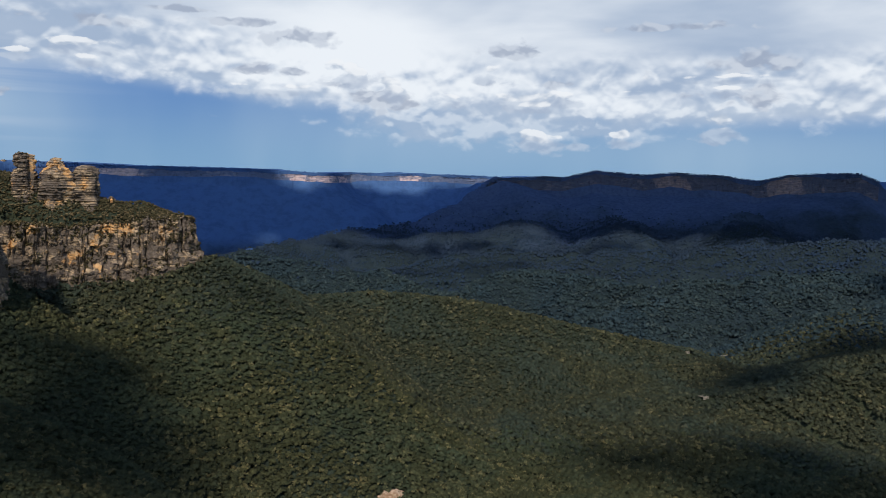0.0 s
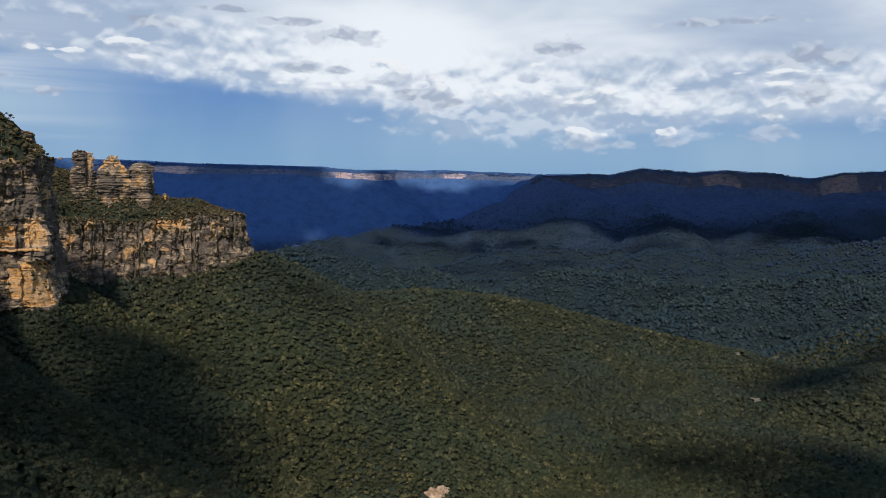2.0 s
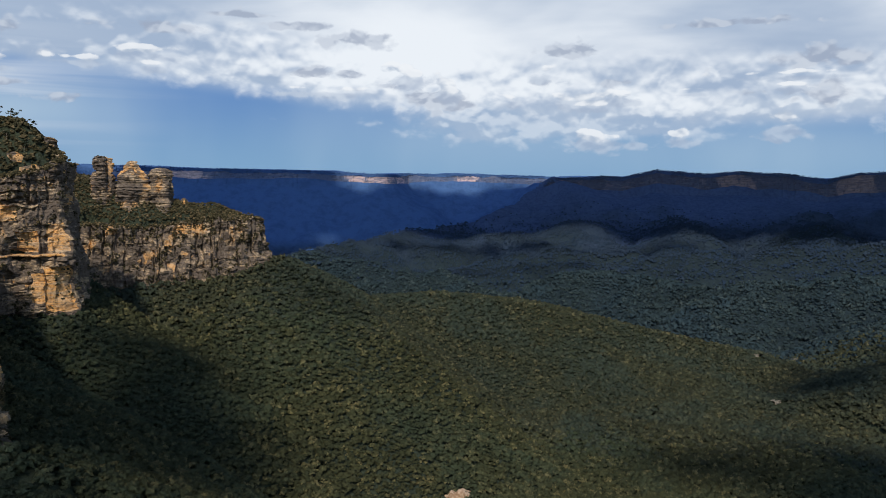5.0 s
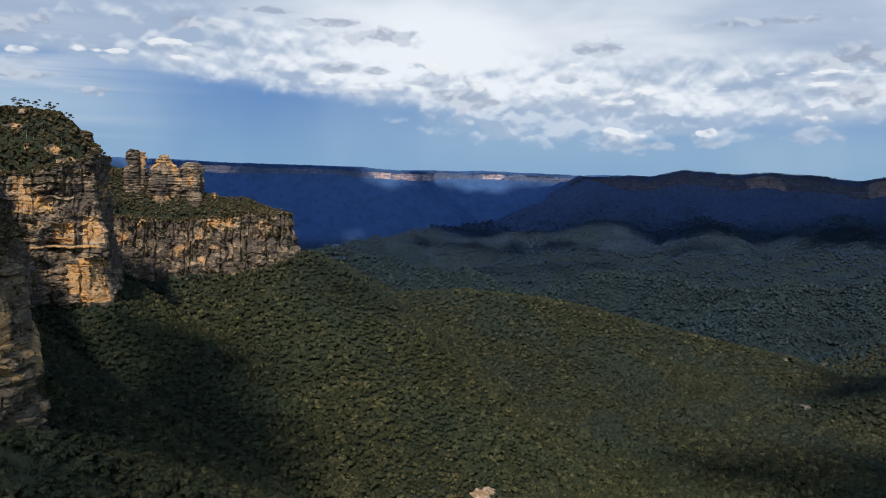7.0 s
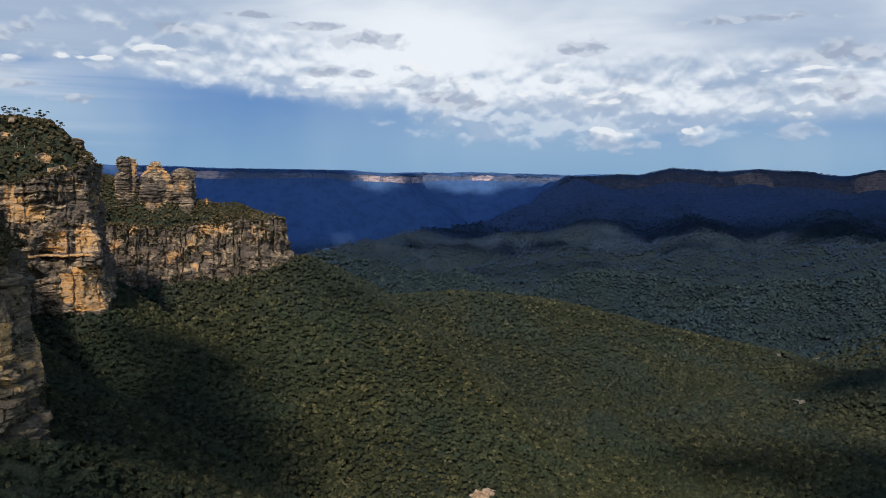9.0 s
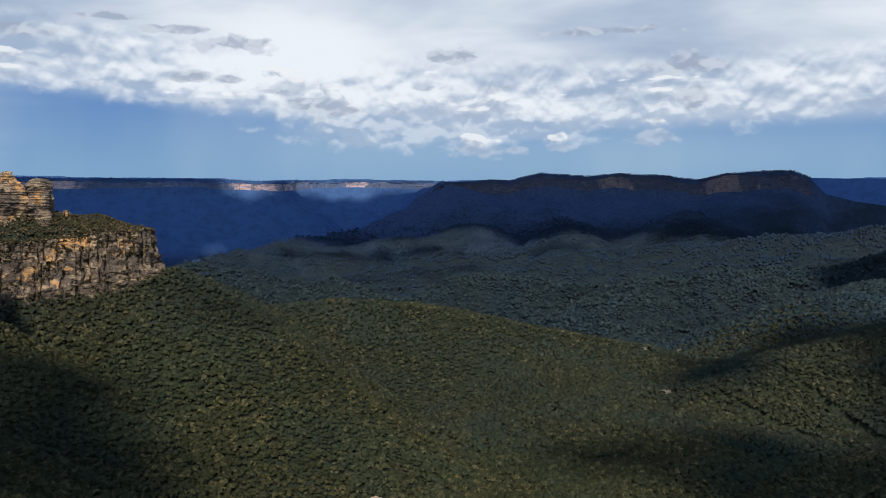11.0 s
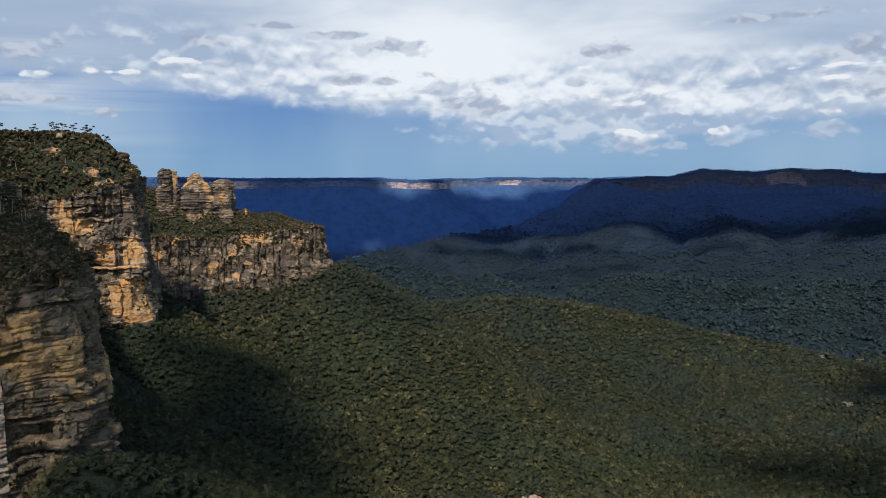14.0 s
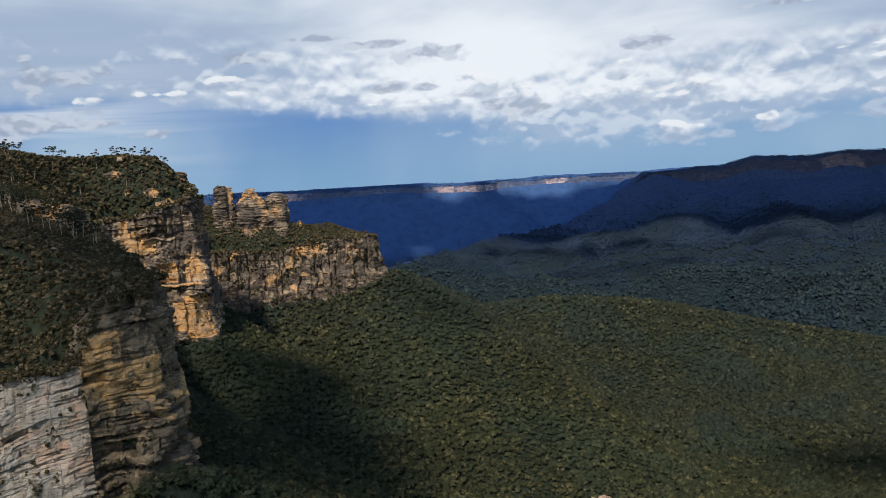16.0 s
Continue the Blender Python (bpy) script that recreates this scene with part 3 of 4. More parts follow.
def rock_relief(s, z, seed, amp, bed, block, columns=0.5, dip=0.0, cracks=0.0):
    """How far a bedded, jointed face stands out at s along it and z up it: thick and thin beds, undercuts, smooth slabs, broken columns."""
    flat = z - dip * s + 1.2 * bed * fbm(s / 70, z / 200, seed)
    zw = flat + 1.7 * bed * (vnoise(flat / (bed * 2.3), flat * 0, seed + 23) - 0.5) + 0.5 * bed * fbm(s / 25, z / 90, seed + 24)
    k = np.floor(zw / bed)
    fz = zw / bed - k
    cut = 0.25 + 0.5 * hash2(k, 0, seed + 1)
    split = hash2(k, 12, seed) > 0.45
    k2 = np.where(split & (fz > cut), k + 0.5, k)
    gap = np.minimum(np.minimum(fz, 1 - fz), np.where(split, np.abs(fz - cut), 1.0)) * bed
    w = block * (0.5 + 1.6 * hash2(k2, 3, seed))
    fs = (s + 37 * hash2(k2, 1, seed) + 1.6 * fbm(s / 4, z / 4, seed + 5)) / w
    c = np.floor(fs)
    joint = np.minimum(fs - c, 1 - (fs - c)) * w
    out = amp * (2.4 * fbm(s / 34, z / 60, seed + 2) + 2.0 * fbm(s / 11, z / 14, seed + 3))
    rugged = 0.06 + 1.25 * sstep(vnoise(s / 21, z / 12, seed + 15) + 0.45 * fbm(s / 6, z / 4, seed + 16), 0.38, 0.72)
    out += rugged * amp * (0.8 * (hash2(k2, 5, seed) - 0.5) + 1.2 * (hash2(k2, c, seed + 6) - 0.5))
    deep = (hash2(k2, 8, seed) > 0.72) * sstep(vnoise(s / 16, k2 * 2.2, seed + 19), 0.4, 0.62)
    out -= 2.5 * amp * deep * (0.35 + 0.65 * np.minimum(rugged, 1))
    line = sstep(vnoise(s / 9, k2 * 1.7, seed + 18), 0.35, 0.7)
    out += amp * (-0.3 * rugged * (1 - sstep(joint, 0, 0.5)) - 1.6 * (0.25 + rugged) * (1 - sstep(gap, 0, 0.5)) * line)
    out += amp * (0.4 * fbm(s / 3.1, z / 2.0, seed + 7) + 0.16 * fbm(s / 1.1, z / 0.8, seed + 17))
    sw = s + 4 * fbm(s / 15, z / 25, seed + 9)
    col = np.floor(sw / (block * 1.7))
    tall = np.floor(z / (bed * 5) + hash2(col, 4, seed))
    out += columns * amp * 2.0 * (hash2(col, tall, seed + 8) - 0.5)
    if cracks:
        cw = s + 13 * fbm(s / 30, s * 0, seed + 25) + 4.5 * fbm(s / 10, z / 15, seed + 11)
        tier = np.floor(z / 33 + 0.3 * fbm(s / 22, s * 0, seed + 27))
        ck = np.floor(cw / 14.0)
        shift = 14.0 * (0.2 + 0.6 * hash2(ck, tier, seed + 13))
        side = cw - ck * 14.0 - shift
        out -= cracks * (1 - sstep(np.abs(side), 0.4, 2.2)) * sstep(vnoise(s / 9, z / 18, seed + 14), 0.25, 0.6)
        out += 1.1 * cracks * (hash2(ck + (side > 0), tier, seed + 20) - 0.5)
    return out


RIMS = []


def cliff(name, first, last, step, mat, seed, amp=2.2, bed=4.0, block=5.0, panels=(), fresh_bias=0.0, columns=0.5, label="", ends=(0.0, 1.0), dip=0.0, cracks=0.0, bands=(), ragged=1.0):
    """A swept, bedded rock face along part of the escarpment. panels: where slabs have fallen: s, z, half width, half height, depth."""
    p = chaikin(np.array(ESCARP[first:last + 1], float), 2)
    seg = np.hypot(*(p[1:, :2] - p[:-1, :2]).T)
    cum = np.concatenate([[0], np.cumsum(seg)])
    s = np.arange(cum[-1] * ends[0], cum[-1] * ends[1], step)
    px, py, rim, foot = (np.interp(s, cum, p[:, k]) for k in range(4))
    tx, ty = np.gradient(px), np.gradient(py)
    ln = np.hypot(tx, ty)
    for _ in range(6):
        tx, ty = (np.convolve(np.pad(v, 2, "edge"), np.ones(5) / 5, "valid") for v in (tx, ty))
    ln = np.hypot(tx, ty)
    nx, ny = ty / ln, -tx / ln
    rim = rim + ragged * (3.5 * fbm(s / 17, s * 0, seed + 30) + 4 * (ragged - 1) * fbm(s / 45, s * 0, seed + 32)) + ragged * 2.5 * (hash2(np.floor(s / 9), 0, seed) - 0.5)
    rows = int((rim - foot).max() / step) + 12
    u = np.linspace(0, 1, rows)[:, None]
    z = (foot - 14) + u * (rim - foot + 14)
    S = np.broadcast_to(s, z.shape)
    off = rock_relief(S, z, seed, amp, bed, block, columns, dip, cracks)
    fr = 0.25 + 1.3 * fbm(S / 22, z / 16, seed + 40) + 0.5 * fbm(S / 5, z / 9, seed + 41) + fresh_bias + 0.5 * (u - 0.55)
    off = off + 6 * (0.4 - u)
    if cracks:
        off = off + 9 * fbm(S / 42, z / 160, seed + 34) + 7 * sstep(0.42 - u + 0.3 * fbm(S / 25, u * 0, seed + 35), -0.06, 0.06)
        fr = fr + 0.45 * (hash2(np.floor((S + 2 * fbm(S / 9, z / 30, seed + 11)) / 10.0), np.floor(z / 17), seed + 33) - 0.5)
    if bands:
        fr = fr + np.interp(z + 0.08 * S, [b[0] for b in bands], [b[1] for b in bands])
        off = off * np.interp(z, [b[0] for b in bands], [1 + 0.7 * abs(b[1]) for b in bands])
    for ps, pz, pw, ph, dep in panels:
        sj, zj = S + 2.2 * fbm(S / 9, z / 7, seed + 60), z + 1.6 * fbm(S / 7, z / 9, seed + 61)
        m = sstep(pw - np.abs(sj - ps), 0, 1.0) * sstep(ph - np.abs(zj - pz), 0, 1.0)
        off = off * (1 - 0.45 * m) - dep * m
        fr = fr + m * 1.9
    X, Y, Z = px + nx * off, py + ny * off, z
    back = []
    for k, (b, up) in enumerate(((2.0, 0.8), (6.0, 1.6), (12.0, 2.4), (19.0, -5.0))):
        o = off[-1] - b
        back.append((px + nx * o, py + ny * o, z[-1] + up + 0.8 * fbm(s / 4, s * 0 + k, seed + 50)))
    X = np.vstack([X] + [b[0][None] for b in back])
    Y = np.vstack([Y] + [b[1][None] for b in back])
    Z = np.vstack([Z] + [b[2][None] for b in back])
    fr = np.vstack([fr] + [np.full((1, len(s)), -0.5)] * 4)
    RIMS.append(np.stack([X[-5:-1], Y[-5:-1], Z[-5:-1]], -1).reshape(-1, 3))
    ob = mesh_object(name, np.stack([X, Y, Z], -1).reshape(-1, 3), grid_faces(*X.shape), mat, fresh=fr)
    tagged(ob, label, "cliff", kind="structure")
    return ob


CLIFFS = [
    cliff("cliff_pale", 2, 5, 0.5, ROCK_CHALK, 12, 1.3, 4.2, 8.0, fresh_bias=0.1, columns=0.3, dip=0.1, label="pale grey and pink sandstone face with white streaks"),
    cliff("cliff_buttress", 5, 9, 0.5, ROCK_NEAR, 11, 2.4, 4.2, 10.0, fresh_bias=0.06, columns=0.3, label="bedded ochre sandstone buttress with undercut ledges",
          panels=[(30, -78, 9, 10, 0.3)], ends=(0.0, 0.55), dip=0.12,
          bands=[(-136, -0.7), (-100, -0.55), (-92, 0.0), (-84, 0.1), (-60, 0.15), (-52, -0.5), (-38, -0.8)]),
    cliff("cliff_bay", 8, 11, 0.9, ROCK, 13, 2.2, 4.0, 6.0, fresh_bias=-0.1, columns=0.5, label="dark overgrown sandstone wall of the bay between two cliffs"),
    cliff("cliff_middle", 11, 18, 0.8, ROCK, 23, 2.6, 9.0, 11.0, panels=[(222, -72, 10.0, 10.4, 3.5), (184, -25, 5.0, 10.6, 2), (191, -42, 4.5, 9.9, 2), (205, -43, 8.5, 8.0, 1.5), (248, -121, 12.5, 23.9, 1.5), (230, -119, 5.8, 15.3, 0.5), (222, -86, 31.2, 1.7, -4), (184, -72, 4.2, 5.7, 1), (250, -68, 9.2, 14.7, 1)],
          fresh_bias=-0.46, cracks=3.0, columns=0.8, label="tall orange and grey sandstone cliff with fallen slabs"),
    cliff("cliff_promontory", 17, 23, 0.8, ROCK, 37, 2.4, 11.0, 5.0, fresh_bias=-0.42, columns=1.0, cracks=5.5, ragged=1.6, label="grey and tan columned sandstone cliff under the rock pillars")]


def escarpment_far(name, line, depth, toward, seed, mat, lean=8, cover=19, label="", lo=0, hi=None, trees_mat=None, slope_mat=None):
    """A far band of cliff below a crest line."""
    p = np.array(line[lo:hi], float)
    seg = np.hypot(*(p[1:, :2] - p[:-1, :2]).T)
    cum = np.concatenate([[0], np.cumsum(seg)])
    s = np.arange(0, cum[-1], 5.0)
    px, py, pz = (np.interp(s, cum, p[:, k]) for k in range(3))
    tx, ty = np.gradient(px), np.gradient(py)
    ln = np.hypot(tx, ty)
    nx, ny = ty / ln, -tx / ln
    u = np.linspace(0, 1, 18)[:, None]
    S = np.broadcast_to(s, (18, len(s)))
    cap = cover * (1 + 0.9 * fbm(s / 210, s * 0, seed + 9) + 0.3 * fbm(s / 50, s * 0, seed))
    z = pz - cap - (depth * (0.86 + 0.3 * fbm(s / 260, s * 0, seed + 8)) - cap) * (1 - u)
    off = toward + 8 * fbm(S / 130, z / 200, seed) + 5 * fbm(S / 38, z / 90, seed + 1) + 5 * (hash2(np.floor(S / 23), np.floor(z / 26), seed) - 0.5) + lean * (1 - u)
    # on the tableland these pale patches of colour stand in for sunlit cliff
    fr = -0.3 + 2.2 * fbm(S / 200, z / 600, seed + 4) + 0.6 * fbm(S / 30, z / 60, seed + 5)
    off = np.vstack([off[:1] + 48, off[:1] + 13, off, np.full((1, len(s)), toward - 22.0), np.full((1, len(s)), -4.0)])
    z = np.vstack([z[:1] - 70, z[:1] - 16, z, z[-1:] * 0.35 + pz * 0.65, pz[None] - 1])
    fr = np.vstack([fr[:1] - 1, fr[:1] - 1, fr, np.full((2, len(s)), -0.6)])
    ob = mesh_object(name, np.stack([px + nx * off, py + ny * off, z], -1).reshape(-1, 3), grid_faces(22, len(s)), mat, fresh=fr)
    ob.data.materials.append(slope_mat)
    band = np.zeros((21, len(s) - 1), np.int32)
    band[:2], band[-2:] = 1, 1
    ob.data.polygons.foreach_set("material_index", band.ravel())
    rng = np.random.default_rng(seed)
    k = rng.integers(0, len(s), 5 * len(s))
    d = rng.uniform(-2, toward + 6, len(k))
    lie = np.clip((d - toward + 24) / 24, 0, 1)
    c = np.stack([px[k] + nx[k] * d, py[k] + ny[k] * d, pz[k] + 2 - cap[k] * lie + rng.uniform(-2, 2, len(k))], -1)
    v, f = blobs(c, rng.uniform(2.0, 5.0, len(c)) * (0.6 + 0.8 * vnoise(s[k] / 45, s[k] * 0, seed)), rng, 0.7)
    tagged(mesh_object(name.replace("cliff", "crest_trees"), v, f, trees_mat), "trees along the crest of the far cliffs, tinted blue for haze", "forest", kind="stuff")
    return tagged(ob, label, "cliff", kind="structure")


escarpment_far("cliff_tableland", TABLE, 60, 24, 61, ROCK_FAR, label="distant sandstone escarpment under a wooded tableland, haze and sunlit patches in its colour", lo=1, hi=9, trees_mat=FLOOR_HAZE, slope_mat=FLOOR_HAZE)
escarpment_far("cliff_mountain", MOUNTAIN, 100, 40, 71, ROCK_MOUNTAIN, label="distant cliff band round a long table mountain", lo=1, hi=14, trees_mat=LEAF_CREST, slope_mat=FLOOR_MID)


# ---- rock pillars on the promontory ----
def pillar(cx, cy, base, prof, seed, squash=1.0, turn=0.0, label=""):
    """A free-standing stack of sandstone beds. prof: pairs of height and radius."""
    top = prof[-1][0]
    zs = np.arange(base - 12, top, 0.5)
    th = np.linspace(0, 2 * np.pi, 110, endpoint=False)
    T, Z = np.meshgrid(th, zs)
    r = np.interp(Z, [p[0] for p in prof], [p[1] for p in prof])
    arc = T * 16
    lobes = 0.15 * np.cos(3 * T + seed) + 0.10 * np.cos(5 * T + 2 * seed) + 0.16 * fbm(np.cos(T) * 1.6 + Z / 22, np.sin(T) * 1.6, seed + 31)
    rel = rock_relief(arc, Z, seed, 0.9, 5.0, 7.0, 0.3)
    zb = (Z + 1.2 * fbm(arc / 26, Z / 30, seed)) / 4.6
    k = np.floor(zb)
    cut = 0.3 + 0.4 * hash2(k, 2, seed)
    fz = zb - k
    k2 = np.where(fz > cut, k + 0.5, k)
    gap = np.minimum(np.minimum(fz, 1 - fz), np.abs(fz - cut)) * 4.6
    bulge = 2.4 * (hash2(k2, 9, seed) - 0.55) * (0.2 + 1.2 * vnoise(arc / 9, k2 * 3.1, seed + 2))
    rr = r * (1 + lobes + 0.3 * fbm(arc / 12, Z / 16, seed + 12)) + rel * 1.5 + bulge * 0.8 - 1.5 * (1 - sstep(gap, 0.1, 0.6)) * sstep(vnoise(arc / 7, k2 * 2.3, seed + 21), 0.2, 0.8)
    rr = np.maximum(rr, 0.8)
    x, y = rr * np.cos(T), rr * np.sin(T) * squash
    c, s = math.cos(turn), math.sin(turn)
    V = np.stack([cx + c * x - s * y, cy + s * x + c * y, Z], -1)
    fr = 0.14 + 0.9 * fbm(arc / 20, Z / 25, seed + 3) + 0.4 * fbm(arc / 6, Z / 4, seed + 4)
    n = len(th)
    verts = np.concatenate([V.reshape(-1, 3), [[cx, cy, top + 0.6]]])
    f = grid_faces(len(zs), n, True)
    last = (len(zs) - 1) * n
    cap = np.stack([last + np.arange(n), last + (np.arange(n) + 1) % n, np.full(n, len(verts) - 1), np.full(n, len(verts) - 1)], -1)
    tris = np.concatenate([f[:, [0, 1, 2]], f[:, [0, 2, 3]], cap[:, :3]])
    ob = mesh_object("rock_pillar", verts, tris, ROCK, fresh=np.concatenate([fr.ravel(), [0]]))
    return tagged(ob, label, "rock pillar", group="three rock pillars")


pillar(-553, 1016, -60, [(-75, 24), (-50, 19), (-36, 15), (-20, 13.5), (-7, 12), (0, 10.5), (6, 11.5), (13, 12), (17, 11), (19.5, 7)], 5, label="grey sandstone pillar with a bushy flat top beside the cliff")
pillar(-518, 1032, -70, [(-84, 32), (-64, 26), (-48, 22), (-40, 20), (-30, 21.5), (-20, 21), (-12, 19.5), (-6, 17), (-2, 13), (1, 9.5), (5, 8.5), (8, 7), (11, 6), (13.5, 3.5)], 6, label="tallest tan sandstone pillar with a knobbed top")
pillar(-485, 1048, -70, [(-84, 30), (-64, 25), (-50, 20), (-38, 17), (-22, 16), (-12, 15.5), (-6, 14.5), (-1, 12), (2, 8.5), (4, 5)], 8, label="broad tan sandstone pillar with a rounded bushy top")
knob = pillar(-457, 1061, -60, [(-70, 10), (-57, 8), (-49, 6.5), (-43, 6), (-40, 4), (-38, 2)], 9, label="small sandstone knob beside the pillars")
knob.name = "boulder"
knob["group"], knob["category"] = "", "rock"

# ---- forest ----
def scatter(r0, r1, a0, a1, gap, rng):
    """Jittered places between two distances and two bearings."""
    n = int(r1 / gap) + 2
    g = np.arange(-n, n + 1) * gap
    x, y = np.meshgrid(g, g[g > -gap])
    x = x + rng.uniform(-0.48, 0.48, x.shape) * gap
    y = y + rng.uniform(-0.48, 0.48, y.shape) * gap
    r, a = np.hypot(x, y), np.degrees(np.arctan2(x, y))
    m = (r > r0) & (r < r1) & (a > a0) & (a < a1)
    return x[m], y[m]


TET_V = np.array([(1, 1, 1), (1, -1, -1), (-1, 1, -1), (-1, -1, 1)], float) * 0.75
TET_F = np.array([(0, 1, 2), (0, 3, 1), (0, 2, 3), (1, 3, 2)])


def trees(x, y, size, parts, rng, lift=1.0):
    """Domed crowns of ragged leaf clumps with gaps. Gives vertices, faces, the tone of each crown and soft normals."""
    n = len(x)
    z = height(x, y)
    s = size * rng.uniform(0.6, 1.35, n) * (0.8 + 0.5 * vnoise(x / 60, y / 60, 77))
    tall = rng.uniform(0.75, 1.35, n)
    heart = np.stack([x, y, z + s * lift * 0.55], -1)
    share = {1: 0.62, 3: 0.46, 6: 0.36, 9: 0.31, 16: 0.24, 24: 0.2}[parts]
    cs, rs = [], []
    for k in range(parts):
        a = rng.uniform(0, 6.283, n)
        q = np.sqrt(rng.uniform(0, 1, n)) if parts > 1 else np.zeros(n)
        rise = np.sqrt(1 - 0.9 * q * q) * tall * rng.uniform(0.55, 1.05, n)
        cs.append(np.stack([x + 0.58 * s * q * np.cos(a), y + 0.58 * s * q * np.sin(a), z + s * (lift * 0.5 + 0.6 * rise)], -1))
        rs.append(s * share * rng.uniform(0.65, 1.35, n))
    c = np.stack(cs, 1).reshape(-1, 3)
    r = np.stack(rs, 1).ravel()
    m = len(c)
    base_v, base_f = (OCT_V, OCT_F) if parts == 1 else (TET_V, TET_F)
    q = rng.normal(size=(m, 4))
    w, i, j, k = (q / np.linalg.norm(q, axis=1, keepdims=True)).T
    turn = np.stack([1 - 2 * (j * j + k * k), 2 * (i * j - k * w), 2 * (i * k + j * w),
                     2 * (i * j + k * w), 1 - 2 * (i * i + k * k), 2 * (j * k - i * w),
                     2 * (i * k - j * w), 2 * (j * k + i * w), 1 - 2 * (i * i + j * j)], -1).reshape(m, 3, 3)
    v = base_v[None] * (r[:, None, None] * (1 + 0.4 * rng.uniform(-1, 1, (m, len(base_v), 1))))
    v = np.einsum("nij,nkj->nki", turn, v) * np.array([1, 1, 0.85])
    dome = c - np.repeat(heart, parts, 0)
    dome /= np.linalg.norm(dome, axis=1, keepdims=True) + 1e-6
    nrm = dome[:, None, :] + 0.75 * v / (r[:, None, None] + 1e-6) + np.array([0, 0, 0.15])
    nrm /= np.linalg.norm(nrm, axis=2, keepdims=True) + 1e-6
    v = v + c[:, None, :]
    f = base_f[None] + (np.arange(m) * len(base_v))[:, None, None]
    tone = np.repeat(rng.uniform(0, 1, n), parts * len(base_v))
    return v.reshape(-1, 3), f.reshape(-1, 3), tone, nrm.reshape(-1, 3)


BARE = [(-55, 785, 12), (480, 1450, 14), (411, 1145, 10), (206, 2250, 14), (352, 2045, 36), (624, 1630, 12)]


def wooded(x, y, extra=4):
    d, _ = near_line(x, y, ESCARP)
    ok = ~inside(x, y, PLATEAU) & (d > extra)
    for bx, by, br in BARE:
        ok &= np.hypot(x - bx, (y - by) * 0.8) > br * (0.7 + 0.6 * vnoise(x / 9, y / 9, 5))
    return ok


LOOKOUT = (-25.0, 0.0)


def skyline():
    """How high the land stands before each bearing and distance, from over the ravine."""
    a, r = np.radians(np.arange(-48, 44, 0.25)), np.geomspace(150, 4800, 420)
    A, Rr = np.meshgrid(a, r)
    e = np.arctan2(height(LOOKOUT[0] + Rr * np.sin(A), LOOKOUT[1] + Rr * np.cos(A)), Rr)
    return a, r, np.maximum.accumulate(e, 0)


SKY_A, SKY_R, SKY_E = skyline()


def in_sight(x, y, z):
    """Ground that can be seen at all from over the ravine; the rest stays bare floor."""
    r, a = np.hypot(x - LOOKOUT[0], y - LOOKOUT[1]), np.arctan2(x - LOOKOUT[0], y - LOOKOUT[1])
    i = np.clip(np.searchsorted(SKY_R, r * 0.985) - 1, 0, len(SKY_R) - 1)
    j = np.clip(np.round((a - SKY_A[0]) / (SKY_A[1] - SKY_A[0])).astype(int), 0, len(SKY_A) - 1)
    return (np.arctan2(-z, r) < radians(34)) & (np.arctan2(z + 14, r) > SKY_E[i, j] - 0.002)


def build_forest():
    rng = np.random.default_rng(4)
    for name, r0, r1, gap, size, parts, lift, mat, label in (
            ("forest_talus", 180, 620, 4.9, 5.2, 24, 0.6, LEAF, "dark gum forest at the foot of the near cliff"),
            ("forest_slope", 620, 1020, 5.0, 5.3, 16, 0.6, LEAF, "dense olive-green gum forest on the slope below the cliffs"),
            # bands farther out take the leaves with haze in their colour
            ("forest_spur", 1020, 1380, 5.2, 5.4, 9, 0.6, LEAF_MID, "dense gum forest on the shoulder of the valley spur"),
            ("forest_ridge", 1380, 1750, 5.5, 5.6, 6, 0.5, LEAF_MID, "gum forest along the crest of the valley spur"),
            ("forest_valley", 1750, 2700, 7.0, 6.4, 3, 0.4, LEAF_FAR, "gum forest over the rolling valley hills, tinted blue for haze"),
            ("forest_distance", 2700, 4000, 12, 7, 1, 0.3, LEAF_HAZE, "far forest at the foot of the mountain, tinted blue for haze")):
        x, y = scatter(r0 * 0.93, r1 * 1.07, -42, 38, gap, rng)
        m = wooded(x, y) & in_sight(x, y, height(x, y)) & ~tableland_side(x, y)
        r = np.hypot(x, y) + rng.normal(0, 0.035, len(x)) * np.hypot(x, y)
        m &= (r > r0 - 500 * (r0 < 200)) & (r < r1)
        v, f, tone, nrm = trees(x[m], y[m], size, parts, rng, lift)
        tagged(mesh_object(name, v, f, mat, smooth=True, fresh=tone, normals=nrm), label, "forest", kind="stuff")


build_forest()


